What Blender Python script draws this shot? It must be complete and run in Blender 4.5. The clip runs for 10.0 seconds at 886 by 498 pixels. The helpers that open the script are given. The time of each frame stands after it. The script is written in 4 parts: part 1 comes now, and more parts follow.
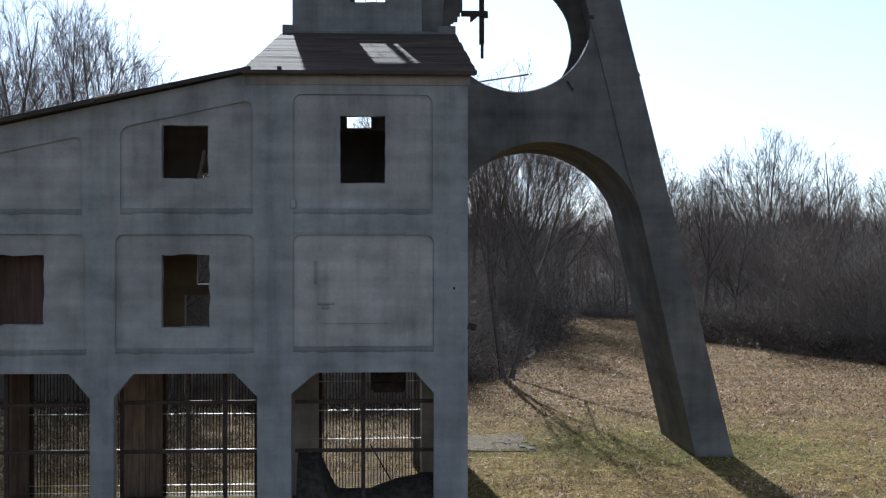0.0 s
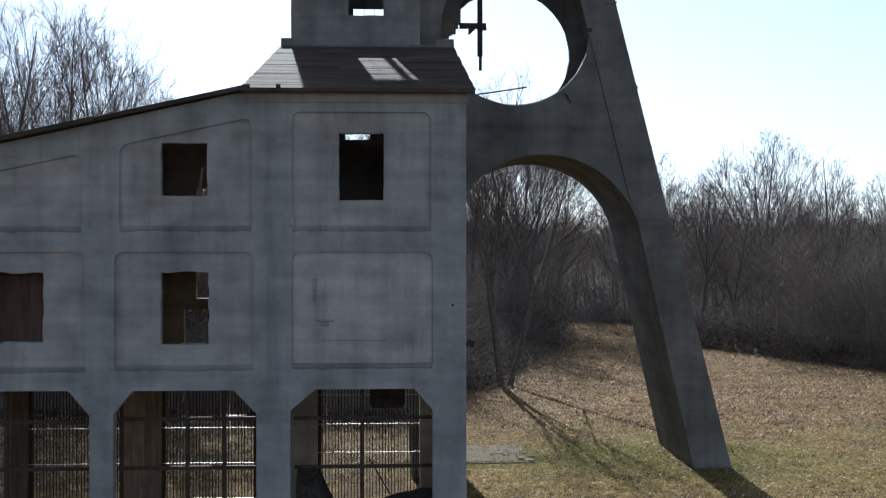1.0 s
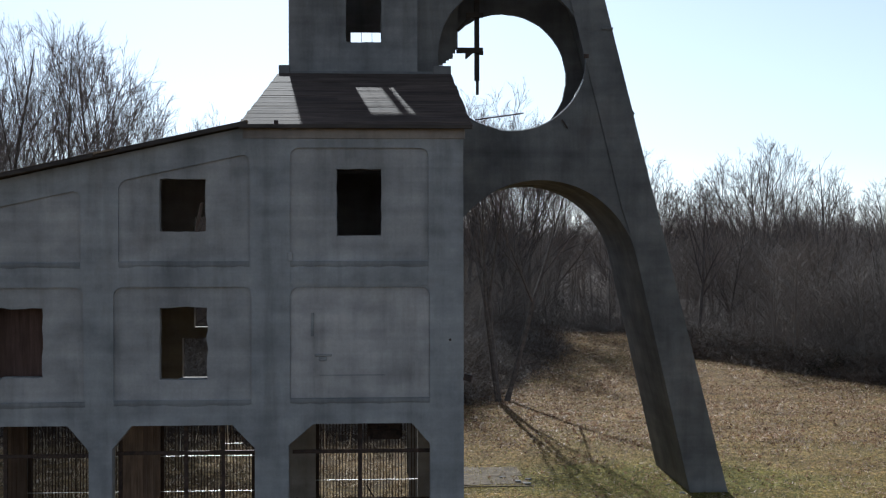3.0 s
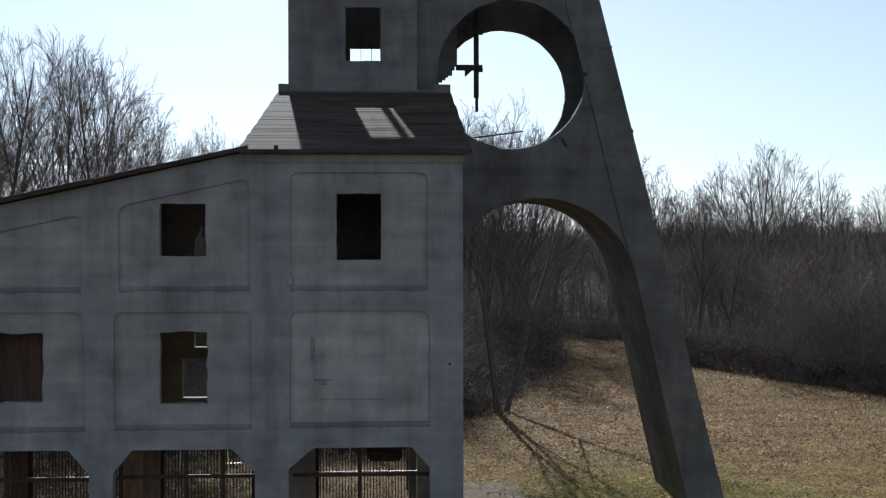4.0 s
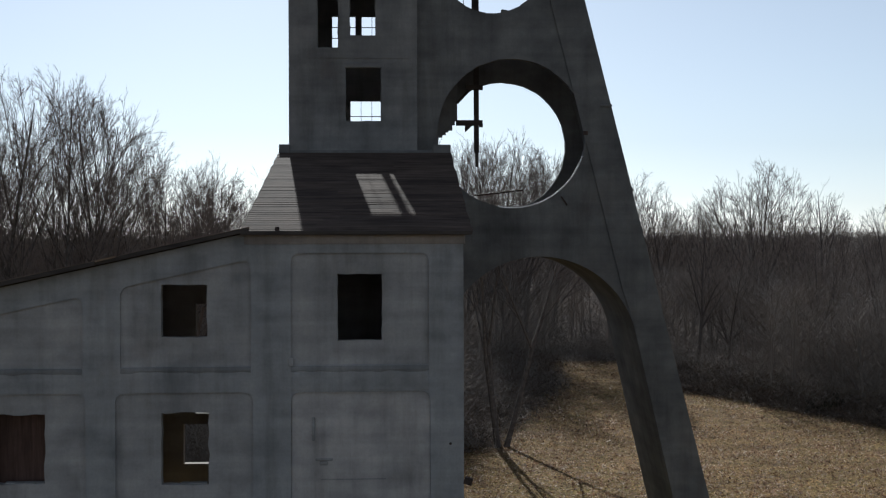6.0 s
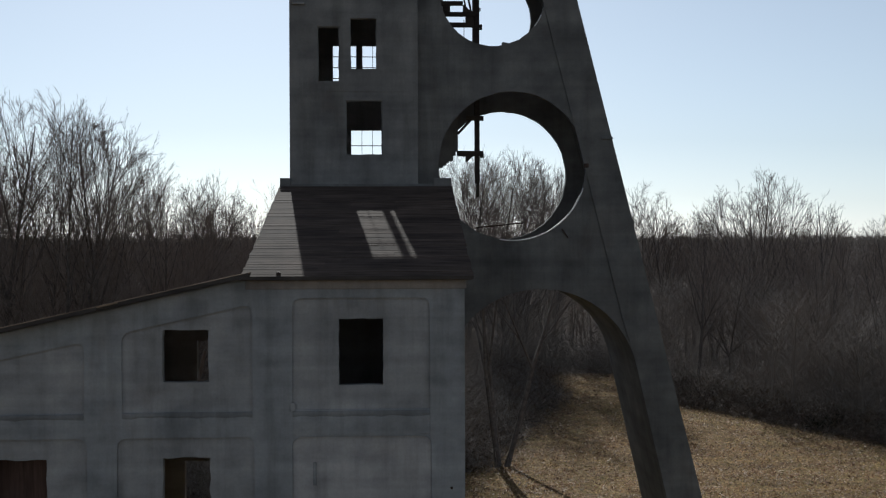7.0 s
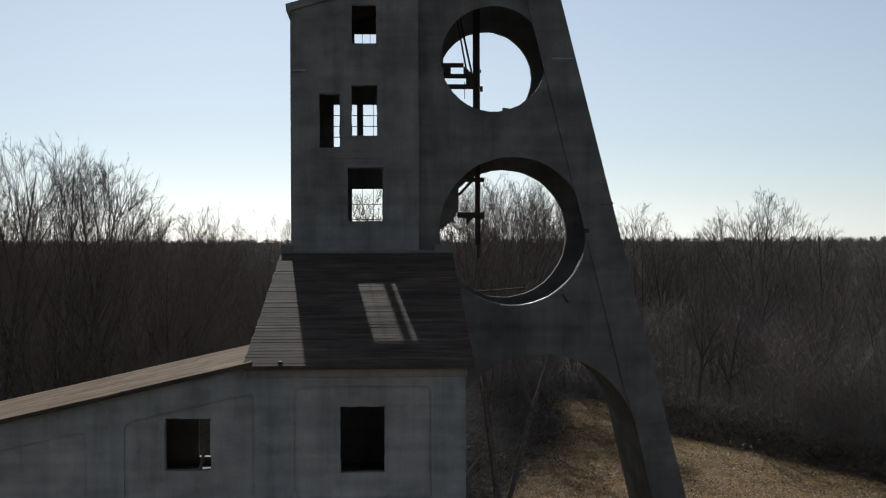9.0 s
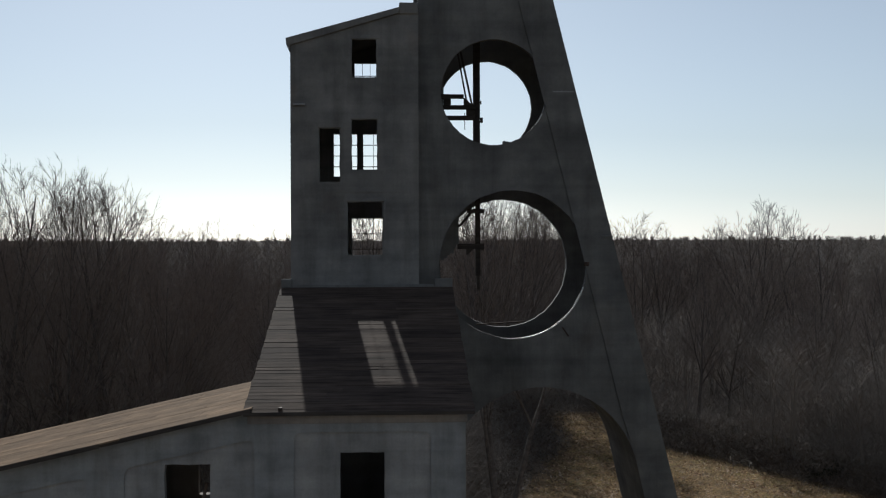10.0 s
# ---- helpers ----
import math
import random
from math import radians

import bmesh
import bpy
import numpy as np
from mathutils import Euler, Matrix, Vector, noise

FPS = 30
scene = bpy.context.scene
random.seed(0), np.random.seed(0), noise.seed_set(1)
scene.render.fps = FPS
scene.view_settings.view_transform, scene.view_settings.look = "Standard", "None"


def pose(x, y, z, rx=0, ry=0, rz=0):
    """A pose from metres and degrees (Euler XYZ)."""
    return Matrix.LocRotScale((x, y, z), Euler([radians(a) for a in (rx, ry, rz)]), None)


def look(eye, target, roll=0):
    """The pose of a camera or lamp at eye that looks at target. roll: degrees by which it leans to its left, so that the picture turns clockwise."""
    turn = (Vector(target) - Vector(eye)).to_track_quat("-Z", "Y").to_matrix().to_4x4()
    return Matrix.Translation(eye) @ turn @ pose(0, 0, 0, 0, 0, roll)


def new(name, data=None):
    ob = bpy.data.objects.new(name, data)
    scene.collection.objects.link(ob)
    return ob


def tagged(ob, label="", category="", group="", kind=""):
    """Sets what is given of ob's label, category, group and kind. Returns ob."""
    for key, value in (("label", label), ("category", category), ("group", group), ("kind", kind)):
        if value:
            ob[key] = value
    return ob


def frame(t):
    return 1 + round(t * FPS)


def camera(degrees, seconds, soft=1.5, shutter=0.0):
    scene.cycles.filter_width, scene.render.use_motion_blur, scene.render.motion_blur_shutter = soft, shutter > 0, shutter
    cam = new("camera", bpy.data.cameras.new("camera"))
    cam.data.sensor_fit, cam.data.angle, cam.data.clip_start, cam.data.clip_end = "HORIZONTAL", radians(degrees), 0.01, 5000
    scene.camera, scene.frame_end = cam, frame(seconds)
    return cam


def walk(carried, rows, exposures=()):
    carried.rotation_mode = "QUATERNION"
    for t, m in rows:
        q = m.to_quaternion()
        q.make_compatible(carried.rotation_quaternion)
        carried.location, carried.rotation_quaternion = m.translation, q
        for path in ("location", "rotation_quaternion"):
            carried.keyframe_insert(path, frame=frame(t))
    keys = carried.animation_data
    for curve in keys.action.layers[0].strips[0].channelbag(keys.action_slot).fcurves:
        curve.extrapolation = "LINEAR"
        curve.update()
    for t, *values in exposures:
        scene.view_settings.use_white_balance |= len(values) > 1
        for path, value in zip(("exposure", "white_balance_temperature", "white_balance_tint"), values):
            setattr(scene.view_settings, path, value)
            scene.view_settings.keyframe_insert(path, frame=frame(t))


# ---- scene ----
cam = camera(39.8, 10.0, soft=1.2)
METRES, EYE, TILT, LEAN, TURN = 8.5, 6.8, 0.0, 0.0, 0.0
ROWS = [
    (0.0, 0.0, 0.0, 0.0, 0.0, 0.0, 0.0),
    (0.5, -0.0004, -0.0039, 0.0223, -0.05, 0.0, 0.03),
    (1.0, -0.0008, -0.0098, 0.0483, -0.08, -0.0, 0.05),
    (1.5, -0.001, -0.0144, 0.0732, -0.11, -0.02, 0.06),
    (2.0, -0.0019, -0.0182, 0.0971, -0.14, -0.04, 0.08),
    (3.5, -0.0012, -0.0327, 0.1865, -0.24, -0.1, 0.11),
    (4.0, -0.0021, -0.0354, 0.2249, -0.25, -0.11, 0.12),
    (4.5, -0.0045, -0.0345, 0.2762, -0.28, -0.14, 0.12),
    (5.0, -0.0045, -0.0351, 0.3361, -0.28, -0.16, 0.13),
    (5.5, -0.0044, -0.0405, 0.3983, -0.28, -0.2, 0.14),
    (7.0, -0.0084, -0.0467, 0.5981, -0.28, -0.34, 0.19),
    (7.5, -0.0075, -0.0503, 0.6607, -0.28, -0.35, 0.2),
    (8.0, -0.0077, -0.0531, 0.7252, -0.28, -0.36, 0.2),
    (8.5, -0.0107, -0.0559, 0.7914, -0.29, -0.38, 0.2),
    (9.0, -0.0123, -0.057, 0.8579, -0.3, -0.42, 0.19),
    (9.5, -0.0126, -0.0537, 0.9277, -0.31, -0.48, 0.15),
    (10.0, -0.0128, -0.0549, 0.9959, -0.31, -0.52, 0.15),
]
EXPOSURES = [(0.0, 0.72, 5350, 7), (2.0, 0.57, 5400, 7), (4.0, 0.33, 5500, 7), (5.5, 0.13, 5650, 7), (7.5, -0.12, 5700, 6), (10.0, -0.24, 5750, 6)]
walk(cam, [(t, pose(0, 0, EYE, TILT, LEAN, TURN) @ pose(METRES * x, METRES * y, METRES * z, 90 + pitch, roll, yaw)) for t, x, y, z, yaw, pitch, roll in ROWS], EXPOSURES)

# ---- light: a low winter sun beyond the tower, a little to the left ----
SUN_EL, SUN_AZ = 28.6, 8.6
world = bpy.data.worlds.new("winter_sky")
scene.world = world
world.use_nodes = True
wn = world.node_tree.nodes
sky = wn.new("ShaderNodeTexSky")
sky.sky_type, sky.sun_disc = "NISHITA", False
sky.sun_elevation, sky.sun_rotation = radians(SUN_EL), radians(-SUN_AZ)
sky.air_density, sky.dust_density, sky.ozone_density = 0.9, 0.28, 1.5
wn["Background"].inputs["Strength"].default_value = 0.079
hazy = wn.new("ShaderNodeHueSaturation")      # thin winter haze pales the sky
hazy.inputs["Saturation"].default_value = 0.45
world.node_tree.links.new(sky.outputs[0], hazy.inputs["Color"])
world.node_tree.links.new(hazy.outputs[0], wn["Background"].inputs["Color"])
sun_way = Vector((-math.sin(radians(SUN_AZ)) * math.cos(radians(SUN_EL)), math.cos(radians(SUN_AZ)) * math.cos(radians(SUN_EL)), math.sin(radians(SUN_EL))))
sun = new("sun", bpy.data.lights.new("sun", "SUN"))
sun.data.energy, sun.data.angle, sun.data.color = 4.6, radians(0.55), (1.0, 0.93, 0.82)
sun.matrix_world = look(sun_way * 200, (0, 0, 0))


# ---- materials ----
def material(name):
    m = bpy.data.materials.new(name)
    m.use_nodes = True
    return m, m.node_tree.nodes, m.node_tree.links, m.node_tree.nodes["Principled BSDF"]


def ramp(n, stops):
    r = n.new("ShaderNodeValToRGB")
    while len(r.color_ramp.elements) < len(stops):
        r.color_ramp.elements.new(0.5)
    for e, (p, c) in zip(r.color_ramp.elements, stops):
        e.position, e.color = p, (*c, 1)
    return r


def grain(n, l, scale, coords, stretch=(1, 1, 1), detail=5.0, rough=0.6):
    mp = n.new("ShaderNodeMapping")
    mp.inputs["Scale"].default_value = stretch
    l.new(coords, mp.inputs["Vector"])
    t = n.new("ShaderNodeTexNoise")
    t.inputs["Scale"].default_value, t.inputs["Detail"].default_value, t.inputs["Roughness"].default_value = scale, detail, rough
    l.new(mp.outputs[0], t.inputs["Vector"])
    return t


def blend(n, l, kind, fac, a, b):
    m = n.new("ShaderNodeMix")
    m.data_type, m.blend_type = "RGBA", kind
    if isinstance(fac, (int, float)):
        m.inputs[0].default_value = fac
    else:
        l.new(fac, m.inputs[0])
    for s, i in ((a, 6), (b, 7)):
        if isinstance(s, tuple):
            m.inputs[i].default_value = (*s, 1)
        else:
            l.new(s, m.inputs[i])
    return m.outputs[2]


def relief(n, l, p, height, strength, distance):
    b = n.new("ShaderNodeBump")
    b.inputs["Strength"].default_value, b.inputs["Distance"].default_value = strength, distance
    l.new(height, b.inputs["Height"])
    l.new(b.outputs[0], p.inputs["Normal"])
    return b


def concrete(name, pale, dark, rust=0.25):
    """Board-marked concrete: pour lines, run-down streaks, blotches and fine grain."""
    m, n, l, p = material(name)
    co = n.new("ShaderNodeTexCoord").outputs["Object"]
    big = grain(n, l, 0.55, co)
    streak = grain(n, l, 1.6, co, (1.0, 1.0, 0.10), 6.0, 0.65)
    fine = grain(n, l, 14.0, co, (1, 1, 1), 6.0, 0.7)
    pour = grain(n, l, 1.1, co, (0.05, 0.05, 2.6), 3.0, 0.5)
    r0 = n.new("ShaderNodeValToRGB")
    r0.color_ramp.elements[0].position, r0.color_ramp.elements[1].position = 0.34, 0.68
    l.new(big.outputs["Fac"], r0.inputs["Fac"])
    c = blend(n, l, "MIX", r0.outputs[0], dark, pale)
    r1 = ramp(n, [(0.28, (0.46, 0.45, 0.43)), (0.5, (0.92, 0.92, 0.92)), (0.72, (1.14, 1.13, 1.12))])
    l.new(streak.outputs["Fac"], r1.inputs["Fac"])
    c = blend(n, l, "MULTIPLY", 0.6, c, r1.outputs[0])
    r2 = ramp(n, [(0.3, (0.8, 0.8, 0.8)), (0.7, (1.1, 1.1, 1.1))])
    l.new(pour.outputs["Fac"], r2.inputs["Fac"])
    c = blend(n, l, "MULTIPLY", 0.8, c, r2.outputs[0])
    r3 = ramp(n, [(0.25, (0.72, 0.72, 0.72)), (0.6, (1.05, 1.05, 1.05))])
    l.new(fine.outputs["Fac"], r3.inputs["Fac"])
    c = blend(n, l, "MULTIPLY", 0.4, c, r3.outputs[0])
    patch = grain(n, l, 1.3, co, (0.8, 0.8, 1.3), 2.5, 0.5)
    r5 = ramp(n, [(0.36, (0.80, 0.80, 0.81)), (0.5, (1.0, 1.0, 1.0)), (0.64, (1.13, 1.12, 1.10))])
    l.new(patch.outputs["Fac"], r5.inputs["Fac"])
    c = blend(n, l, "MULTIPLY", 0.75, c, r5.outputs[0])
    stain = grain(n, l, 0.9, co, (0.5, 1.0, 0.35), 4.0, 0.6)
    r4 = ramp(n, [(0.58, (0, 0, 0)), (0.75, (rust, rust, rust))])
    l.new(stain.outputs["Fac"], r4.inputs["Fac"])
    c = blend(n, l, "MIX", r4.outputs[0], c, (0.19, 0.12, 0.075))
    l.new(c, p.inputs["Base Color"])
    p.inputs["Roughness"].default_value = 0.92
    board = n.new("ShaderNodeTexWave")
    board.wave_type, board.bands_direction, board.wave_profile = "BANDS", "Z", "SAW"
    board.inputs["Scale"].default_value, board.inputs["Distortion"].default_value = 1.55, 0.25
    l.new(co, board.inputs["Vector"])
    h = blend(n, l, "ADD", 1.0, fine.outputs["Fac"], board.outputs["Fac"])
    relief(n, l, p, h, 0.22, 0.010)
    return m


def timber(name, pale, dark, along=(0.12, 1.5, 1.5), rough=0.85, scale=7.0):
    m, n, l, p = material(name)
    co = n.new("ShaderNodeTexCoord").outputs["Object"]
    info = n.new("ShaderNodeObjectInfo")
    g = grain(n, l, scale, co, along, 6.0, 0.65)
    b = grain(n, l, 0.8, co)
    r = ramp(n, [(0.3, dark), (0.7, pale)])
    l.new(g.outputs["Fac"], r.inputs["Fac"])
    r2 = ramp(n, [(0.35, (0.7, 0.7, 0.7)), (0.65, (1.1, 1.08, 1.05))])
    l.new(b.outputs["Fac"], r2.inputs["Fac"])
    c = blend(n, l, "MULTIPLY", 0.8, r.outputs[0], r2.outputs[0])
    r3 = ramp(n, [(0.0, (0.72, 0.72, 0.74)), (1.0, (1.15, 1.12, 1.08))])
    l.new(info.outputs["Random"], r3.inputs["Fac"])
    c = blend(n, l, "MULTIPLY", 0.8, c, r3.outputs[0])
    l.new(c, p.inputs["Base Color"])
    p.inputs["Roughness"].default_value = rough
    p.inputs["Specular IOR Level"].default_value = 0.015
    relief(n, l, p, g.outputs["Fac"], 0.5, 0.01)
    return m


def plain(name, pale, dark, scale=6.0, rough=0.8, metal=0.0, bump=0.3):
    m, n, l, p = material(name)
    co = n.new("ShaderNodeTexCoord").outputs["Object"]
    g = grain(n, l, scale, co)
    r = ramp(n, [(0.35, dark), (0.65, pale)])
    l.new(g.outputs["Fac"], r.inputs["Fac"])
    l.new(r.outputs[0], p.inputs["Base Color"])
    p.inputs["Roughness"].default_value, p.inputs["Metallic"].default_value = rough, metal
    p.inputs["Specular IOR Level"].default_value = 0.1 if rough > 0.65 else 0.5
    relief(n, l, p, g.outputs["Fac"], bump, 0.01)
    return m


def thin(m, share):
    """Lets light through a thin leaf or blade."""
    n, l = m.node_tree.nodes, m.node_tree.links
    p = next(x for x in n if x.type == "BSDF_PRINCIPLED")
    out = next(x for x in n if x.type == "OUTPUT_MATERIAL")
    t = n.new("ShaderNodeBsdfTranslucent")
    l.new(p.inputs["Base Color"].links[0].from_socket, t.inputs["Color"])
    mix = n.new("ShaderNodeMixShader")
    mix.inputs[0].default_value = share
    l.new(p.outputs[0], mix.inputs[1])
    l.new(t.outputs[0], mix.inputs[2])
    l.new(mix.outputs[0], out.inputs["Surface"])
    return m


def mottled(name, tones, rough=0.8):
    """Leaves and blades: every piece has a tone of its own."""
    m, n, l, p = material(name)
    geo = n.new("ShaderNodeNewGeometry")
    r = ramp(n, tones)
    l.new(geo.outputs["Random Per Island"], r.inputs["Fac"])
    drift = grain(n, l, 0.35, geo.outputs["Position"], (1, 1, 1), 4.0, 0.6)
    r2 = ramp(n, [(0.35, (0.62, 0.58, 0.52)), (0.65, (1.2, 1.15, 1.08))])
    l.new(drift.outputs["Fac"], r2.inputs["Fac"])
    l.new(blend(n, l, "MULTIPLY", 0.8, r.outputs[0], r2.outputs[0]), p.inputs["Base Color"])
    p.inputs["Roughness"].default_value = rough
    p.inputs["Specular IOR Level"].default_value = 0.2
    return m


CONCRETE = concrete("weathered_concrete", (0.375, 0.36, 0.35), (0.242, 0.236, 0.231))
PANELS = concrete("panel_concrete", (0.395, 0.368, 0.348), (0.262, 0.246, 0.235))
PALE = concrete("pale_render", (0.48, 0.44, 0.41), (0.355, 0.327, 0.307), 0.12)
DULLER = concrete("duller_concrete", (0.365, 0.35, 0.338), (0.235, 0.227, 0.22), 0.2)
DARK_LEDGE = concrete("dark_ledge_concrete", (0.28, 0.272, 0.268), (0.17, 0.167, 0.165), 0.2)
RUSTY = concrete("rust_washed_concrete", (0.36, 0.30, 0.255), (0.24, 0.20, 0.175), 0.6)
EARTH_FLOOR = concrete("dusty_floor", (0.24, 0.20, 0.165), (0.13, 0.108, 0.088), 0.5)
CONCRETE_TOWER = concrete("sooty_concrete", (0.255, 0.24, 0.222), (0.155, 0.147, 0.138), 0.3)
# Headframe tone: the tower's concrete taken evenly darker.
CONCRETE_FRAME = concrete("dark_frame_concrete", (0.195, 0.185, 0.172), (0.118, 0.112, 0.106), 0.15)
INNER = concrete("inner_concrete", (0.40, 0.36, 0.32), (0.26, 0.23, 0.20), 0.4)
BOARDS = timber("grey_roof_boards", (0.148, 0.112, 0.092), (0.052, 0.041, 0.034), rough=0.8)
DECK = timber("tan_roof_deck", (0.31, 0.225, 0.155), (0.175, 0.122, 0.083), rough=0.85)
BROWN_WOOD = timber("brown_planks", (0.34, 0.245, 0.19), (0.17, 0.12, 0.093), (1.5, 1.5, 0.12))
RED_BOARDS = timber("old_red_brown_boards", (0.20, 0.125, 0.10), (0.11, 0.07, 0.058), (1.5, 1.5, 0.12))
DARK_WOOD = timber("dark_fascia_wood", (0.10, 0.085, 0.075), (0.05, 0.043, 0.04))
STEEL = plain("rusty_steel", (0.10, 0.065, 0.05), (0.045, 0.035, 0.03), 9.0, 0.7, 0.4)
BAR_STEEL = plain("galvanised_bar", (0.62, 0.60, 0.57), (0.42, 0.39, 0.36), 11.0, 0.45, 0.6)
# Haze over the woods is put into these lifted bark and twig tones.
BARK = plain("grey_brown_bark", (0.15, 0.126, 0.11), (0.075, 0.063, 0.055), 5.0, 0.95, 0.0, 0.6)
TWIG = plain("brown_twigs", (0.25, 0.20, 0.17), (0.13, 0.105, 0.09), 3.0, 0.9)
HAZED_TWIG = plain("hazed_brown_twigs", (0.32, 0.272, 0.228), (0.16, 0.136, 0.114), 0.12, 0.95)
BRAMBLE = mottled("dark_brambles", [(0.0, (0.06, 0.045, 0.036)), (0.6, (0.15, 0.115, 0.09)), (1.0, (0.26, 0.20, 0.155))])
LEAF = thin(mottled("dry_leaves", [(0.0, (0.09, 0.05, 0.035)), (0.35, (0.24, 0.135, 0.085)), (0.7, (0.46, 0.31, 0.20)), (1.0, (0.80, 0.68, 0.54))], 0.6), 0.3)
STRAW = thin(mottled("dry_grass_blades", [(0.0, (0.12, 0.12, 0.035)), (0.35, (0.26, 0.22, 0.075)), (0.7, (0.44, 0.35, 0.16)), (1.0, (0.68, 0.58, 0.36))]), 0.4)
SLAB = plain("old_slab", (0.21, 0.165, 0.115), (0.09, 0.07, 0.047), 3.2, 0.95)
EVERGREEN = plain("dark_evergreen", (0.03, 0.034, 0.018), (0.016, 0.018, 0.011), 3.0, 0.95)
WEED = thin(mottled("dead_weeds", [(0.0, (0.07, 0.052, 0.035)), (0.5, (0.26, 0.195, 0.125)), (0.8, (0.56, 0.46, 0.33)), (1.0, (0.85, 0.79, 0.66))]), 0.35)
DARK_EARTH = plain("dark_earth", (0.085, 0.072, 0.06), (0.04, 0.034, 0.028), 7.0, 0.95, 0.0, 0.8)
RUBBLE = plain("rubble_concrete", (0.32, 0.31, 0.29), (0.19, 0.18, 0.17), 4.0, 0.95)


def ground_material():
    m, n, l, p = material("meadow_and_litter")
    geo = n.new("ShaderNodeNewGeometry").outputs["Position"]
    blotch = grain(n, l, 0.11, geo, (1, 1, 1), 5.0, 0.6)
    mid = grain(n, l, 0.9, geo, (1, 1, 1), 6.0, 0.7)
    fine = grain(n, l, 7.0, geo, (1, 1, 1), 4.0, 0.75)
    r = ramp(n, [(0.3, (0.13, 0.09, 0.045)), (0.5, (0.29, 0.215, 0.09)), (0.7, (0.40, 0.30, 0.13))])
    l.new(mid.outputs["Fac"], r.inputs["Fac"])
    r2 = ramp(n, [(0.42, (0, 0, 0)), (0.62, (0.75, 0.75, 0.75))])
    l.new(blotch.outputs["Fac"], r2.inputs["Fac"])
    c = blend(n, l, "MIX", r2.outputs[0], r.outputs[0], (0.22, 0.19, 0.065))
    # leaf litter thickens towards the woods
    part_y = n.new("ShaderNodeSeparateXYZ")
    l.new(geo, part_y.inputs[0])
    far = n.new("ShaderNodeMapRange")
    far.inputs["From Min"].default_value, far.inputs["From Max"].default_value = 40.0, 62.0
    l.new(part_y.outputs["Y"], far.inputs["Value"])
    thick = n.new("ShaderNodeMath")
    thick.operation = "MULTIPLY"
    l.new(far.outputs[0], thick.inputs[0])
    r5 = ramp(n, [(0.35, (0.1, 0.1, 0.1)), (0.6, (0.85, 0.85, 0.85))])
    l.new(mid.outputs["Fac"], r5.inputs["Fac"])
    l.new(r5.outputs[0], thick.inputs[1])
    c = blend(n, l, "MIX", thick.outputs[0], c, (0.27, 0.185, 0.11))
    # moist green patch between the frame's foot and the building
    sep = n.new("ShaderNodeVectorMath")
    sep.operation = "SUBTRACT"
    l.new(geo, sep.inputs[0])
    sep.inputs[1].default_value = (7.6, 42.3, 0)
    sc = n.new("ShaderNodeVectorMath")
    sc.operation = "MULTIPLY"
    l.new(sep.outputs[0], sc.inputs[0])
    sc.inputs[1].default_value = (0.105, 0.17, 0)
    ln = n.new("ShaderNodeVectorMath")
    ln.operation = "LENGTH"
    l.new(sc.outputs[0], ln.inputs[0])
    ad = n.new("ShaderNodeMath")
    ad.operation = "MULTIPLY_ADD"
    l.new(mid.outputs["Fac"], ad.inputs[0])
    ad.inputs[1].default_value = 1.1
    l.new(ln.outputs["Value"], ad.inputs[2])
    r3 = ramp(n, [(0.6, (0.75, 0.75, 0.75)), (1.0, (0, 0, 0))])
    sub = n.new("ShaderNodeMath")
    sub.operation = "SUBTRACT"
    l.new(ad.outputs[0], sub.inputs[0])
    sub.inputs[1].default_value = 0.35
    l.new(sub.outputs[0], r3.inputs["Fac"])
    c = blend(n, l, "MIX", r3.outputs[0], c, (0.165, 0.175, 0.036))
    r4 = ramp(n, [(0.3, (0.38, 0.36, 0.34)), (0.52, (0.95, 0.95, 0.95)), (0.75, (1.35, 1.3, 1.2))])
    l.new(fine.outputs["Fac"], r4.inputs["Fac"])
    c = blend(n, l, "MULTIPLY", 0.9, c, r4.outputs[0])
    # single fallen leaves and tufts: small cells of their own tone
    warp = n.new("ShaderNodeVectorMath")
    warp.operation = "MULTIPLY_ADD"
    l.new(fine.outputs["Color"], warp.inputs[0])
    warp.inputs[1].default_value = (0.12, 0.12, 0.0)
    l.new(geo, warp.inputs[2])
    cell = n.new("ShaderNodeTexVoronoi")
    cell.inputs["Scale"].default_value = 13.0
    l.new(warp.outputs[0], cell.inputs["Vector"])
    tone = n.new("ShaderNodeSeparateColor")
    l.new(cell.outputs["Color"], tone.inputs[0])
    r6 = ramp(n, [(0.0, (0.16, 0.14, 0.12)), (0.3, (0.55, 0.52, 0.48)), (0.55, (0.92, 0.92, 0.92)), (0.8, (1.12, 0.93, 0.74)), (1.0, (1.95, 1.78, 1.55))])
    l.new(tone.outputs[0], r6.inputs["Fac"])
    c = blend(n, l, "MULTIPLY", 0.85, c, r6.outputs[0])
    # worn and leafy drifts
    drift = grain(n, l, 0.42, geo, (0.6, 1.5, 1), 6.0, 0.65)
    r7 = ramp(n, [(0.34, (0.60, 0.54, 0.50)), (0.5, (1.0, 0.98, 0.95)), (0.66, (1.22, 1.18, 1.08))])
    l.new(drift.outputs["Fac"], r7.inputs["Fac"])
    c = blend(n, l, "MULTIPLY", 0.85, c, r7.outputs[0])
    # the woods' floor beyond the meadow: brown litter
    at = n.new("ShaderNodeAttribute")
    at.attribute_name = "woods"
    c2 = blend(n, l, "MULTIPLY", 1.0, r4.outputs[0], (0.085, 0.062, 0.048))
    c = blend(n, l, "MIX", at.outputs["Fac"], c, c2)
    l.new(c, p.inputs["Base Color"])
    p.inputs["Roughness"].default_value = 1.0
    p.inputs["Specular IOR Level"].default_value = 0.1
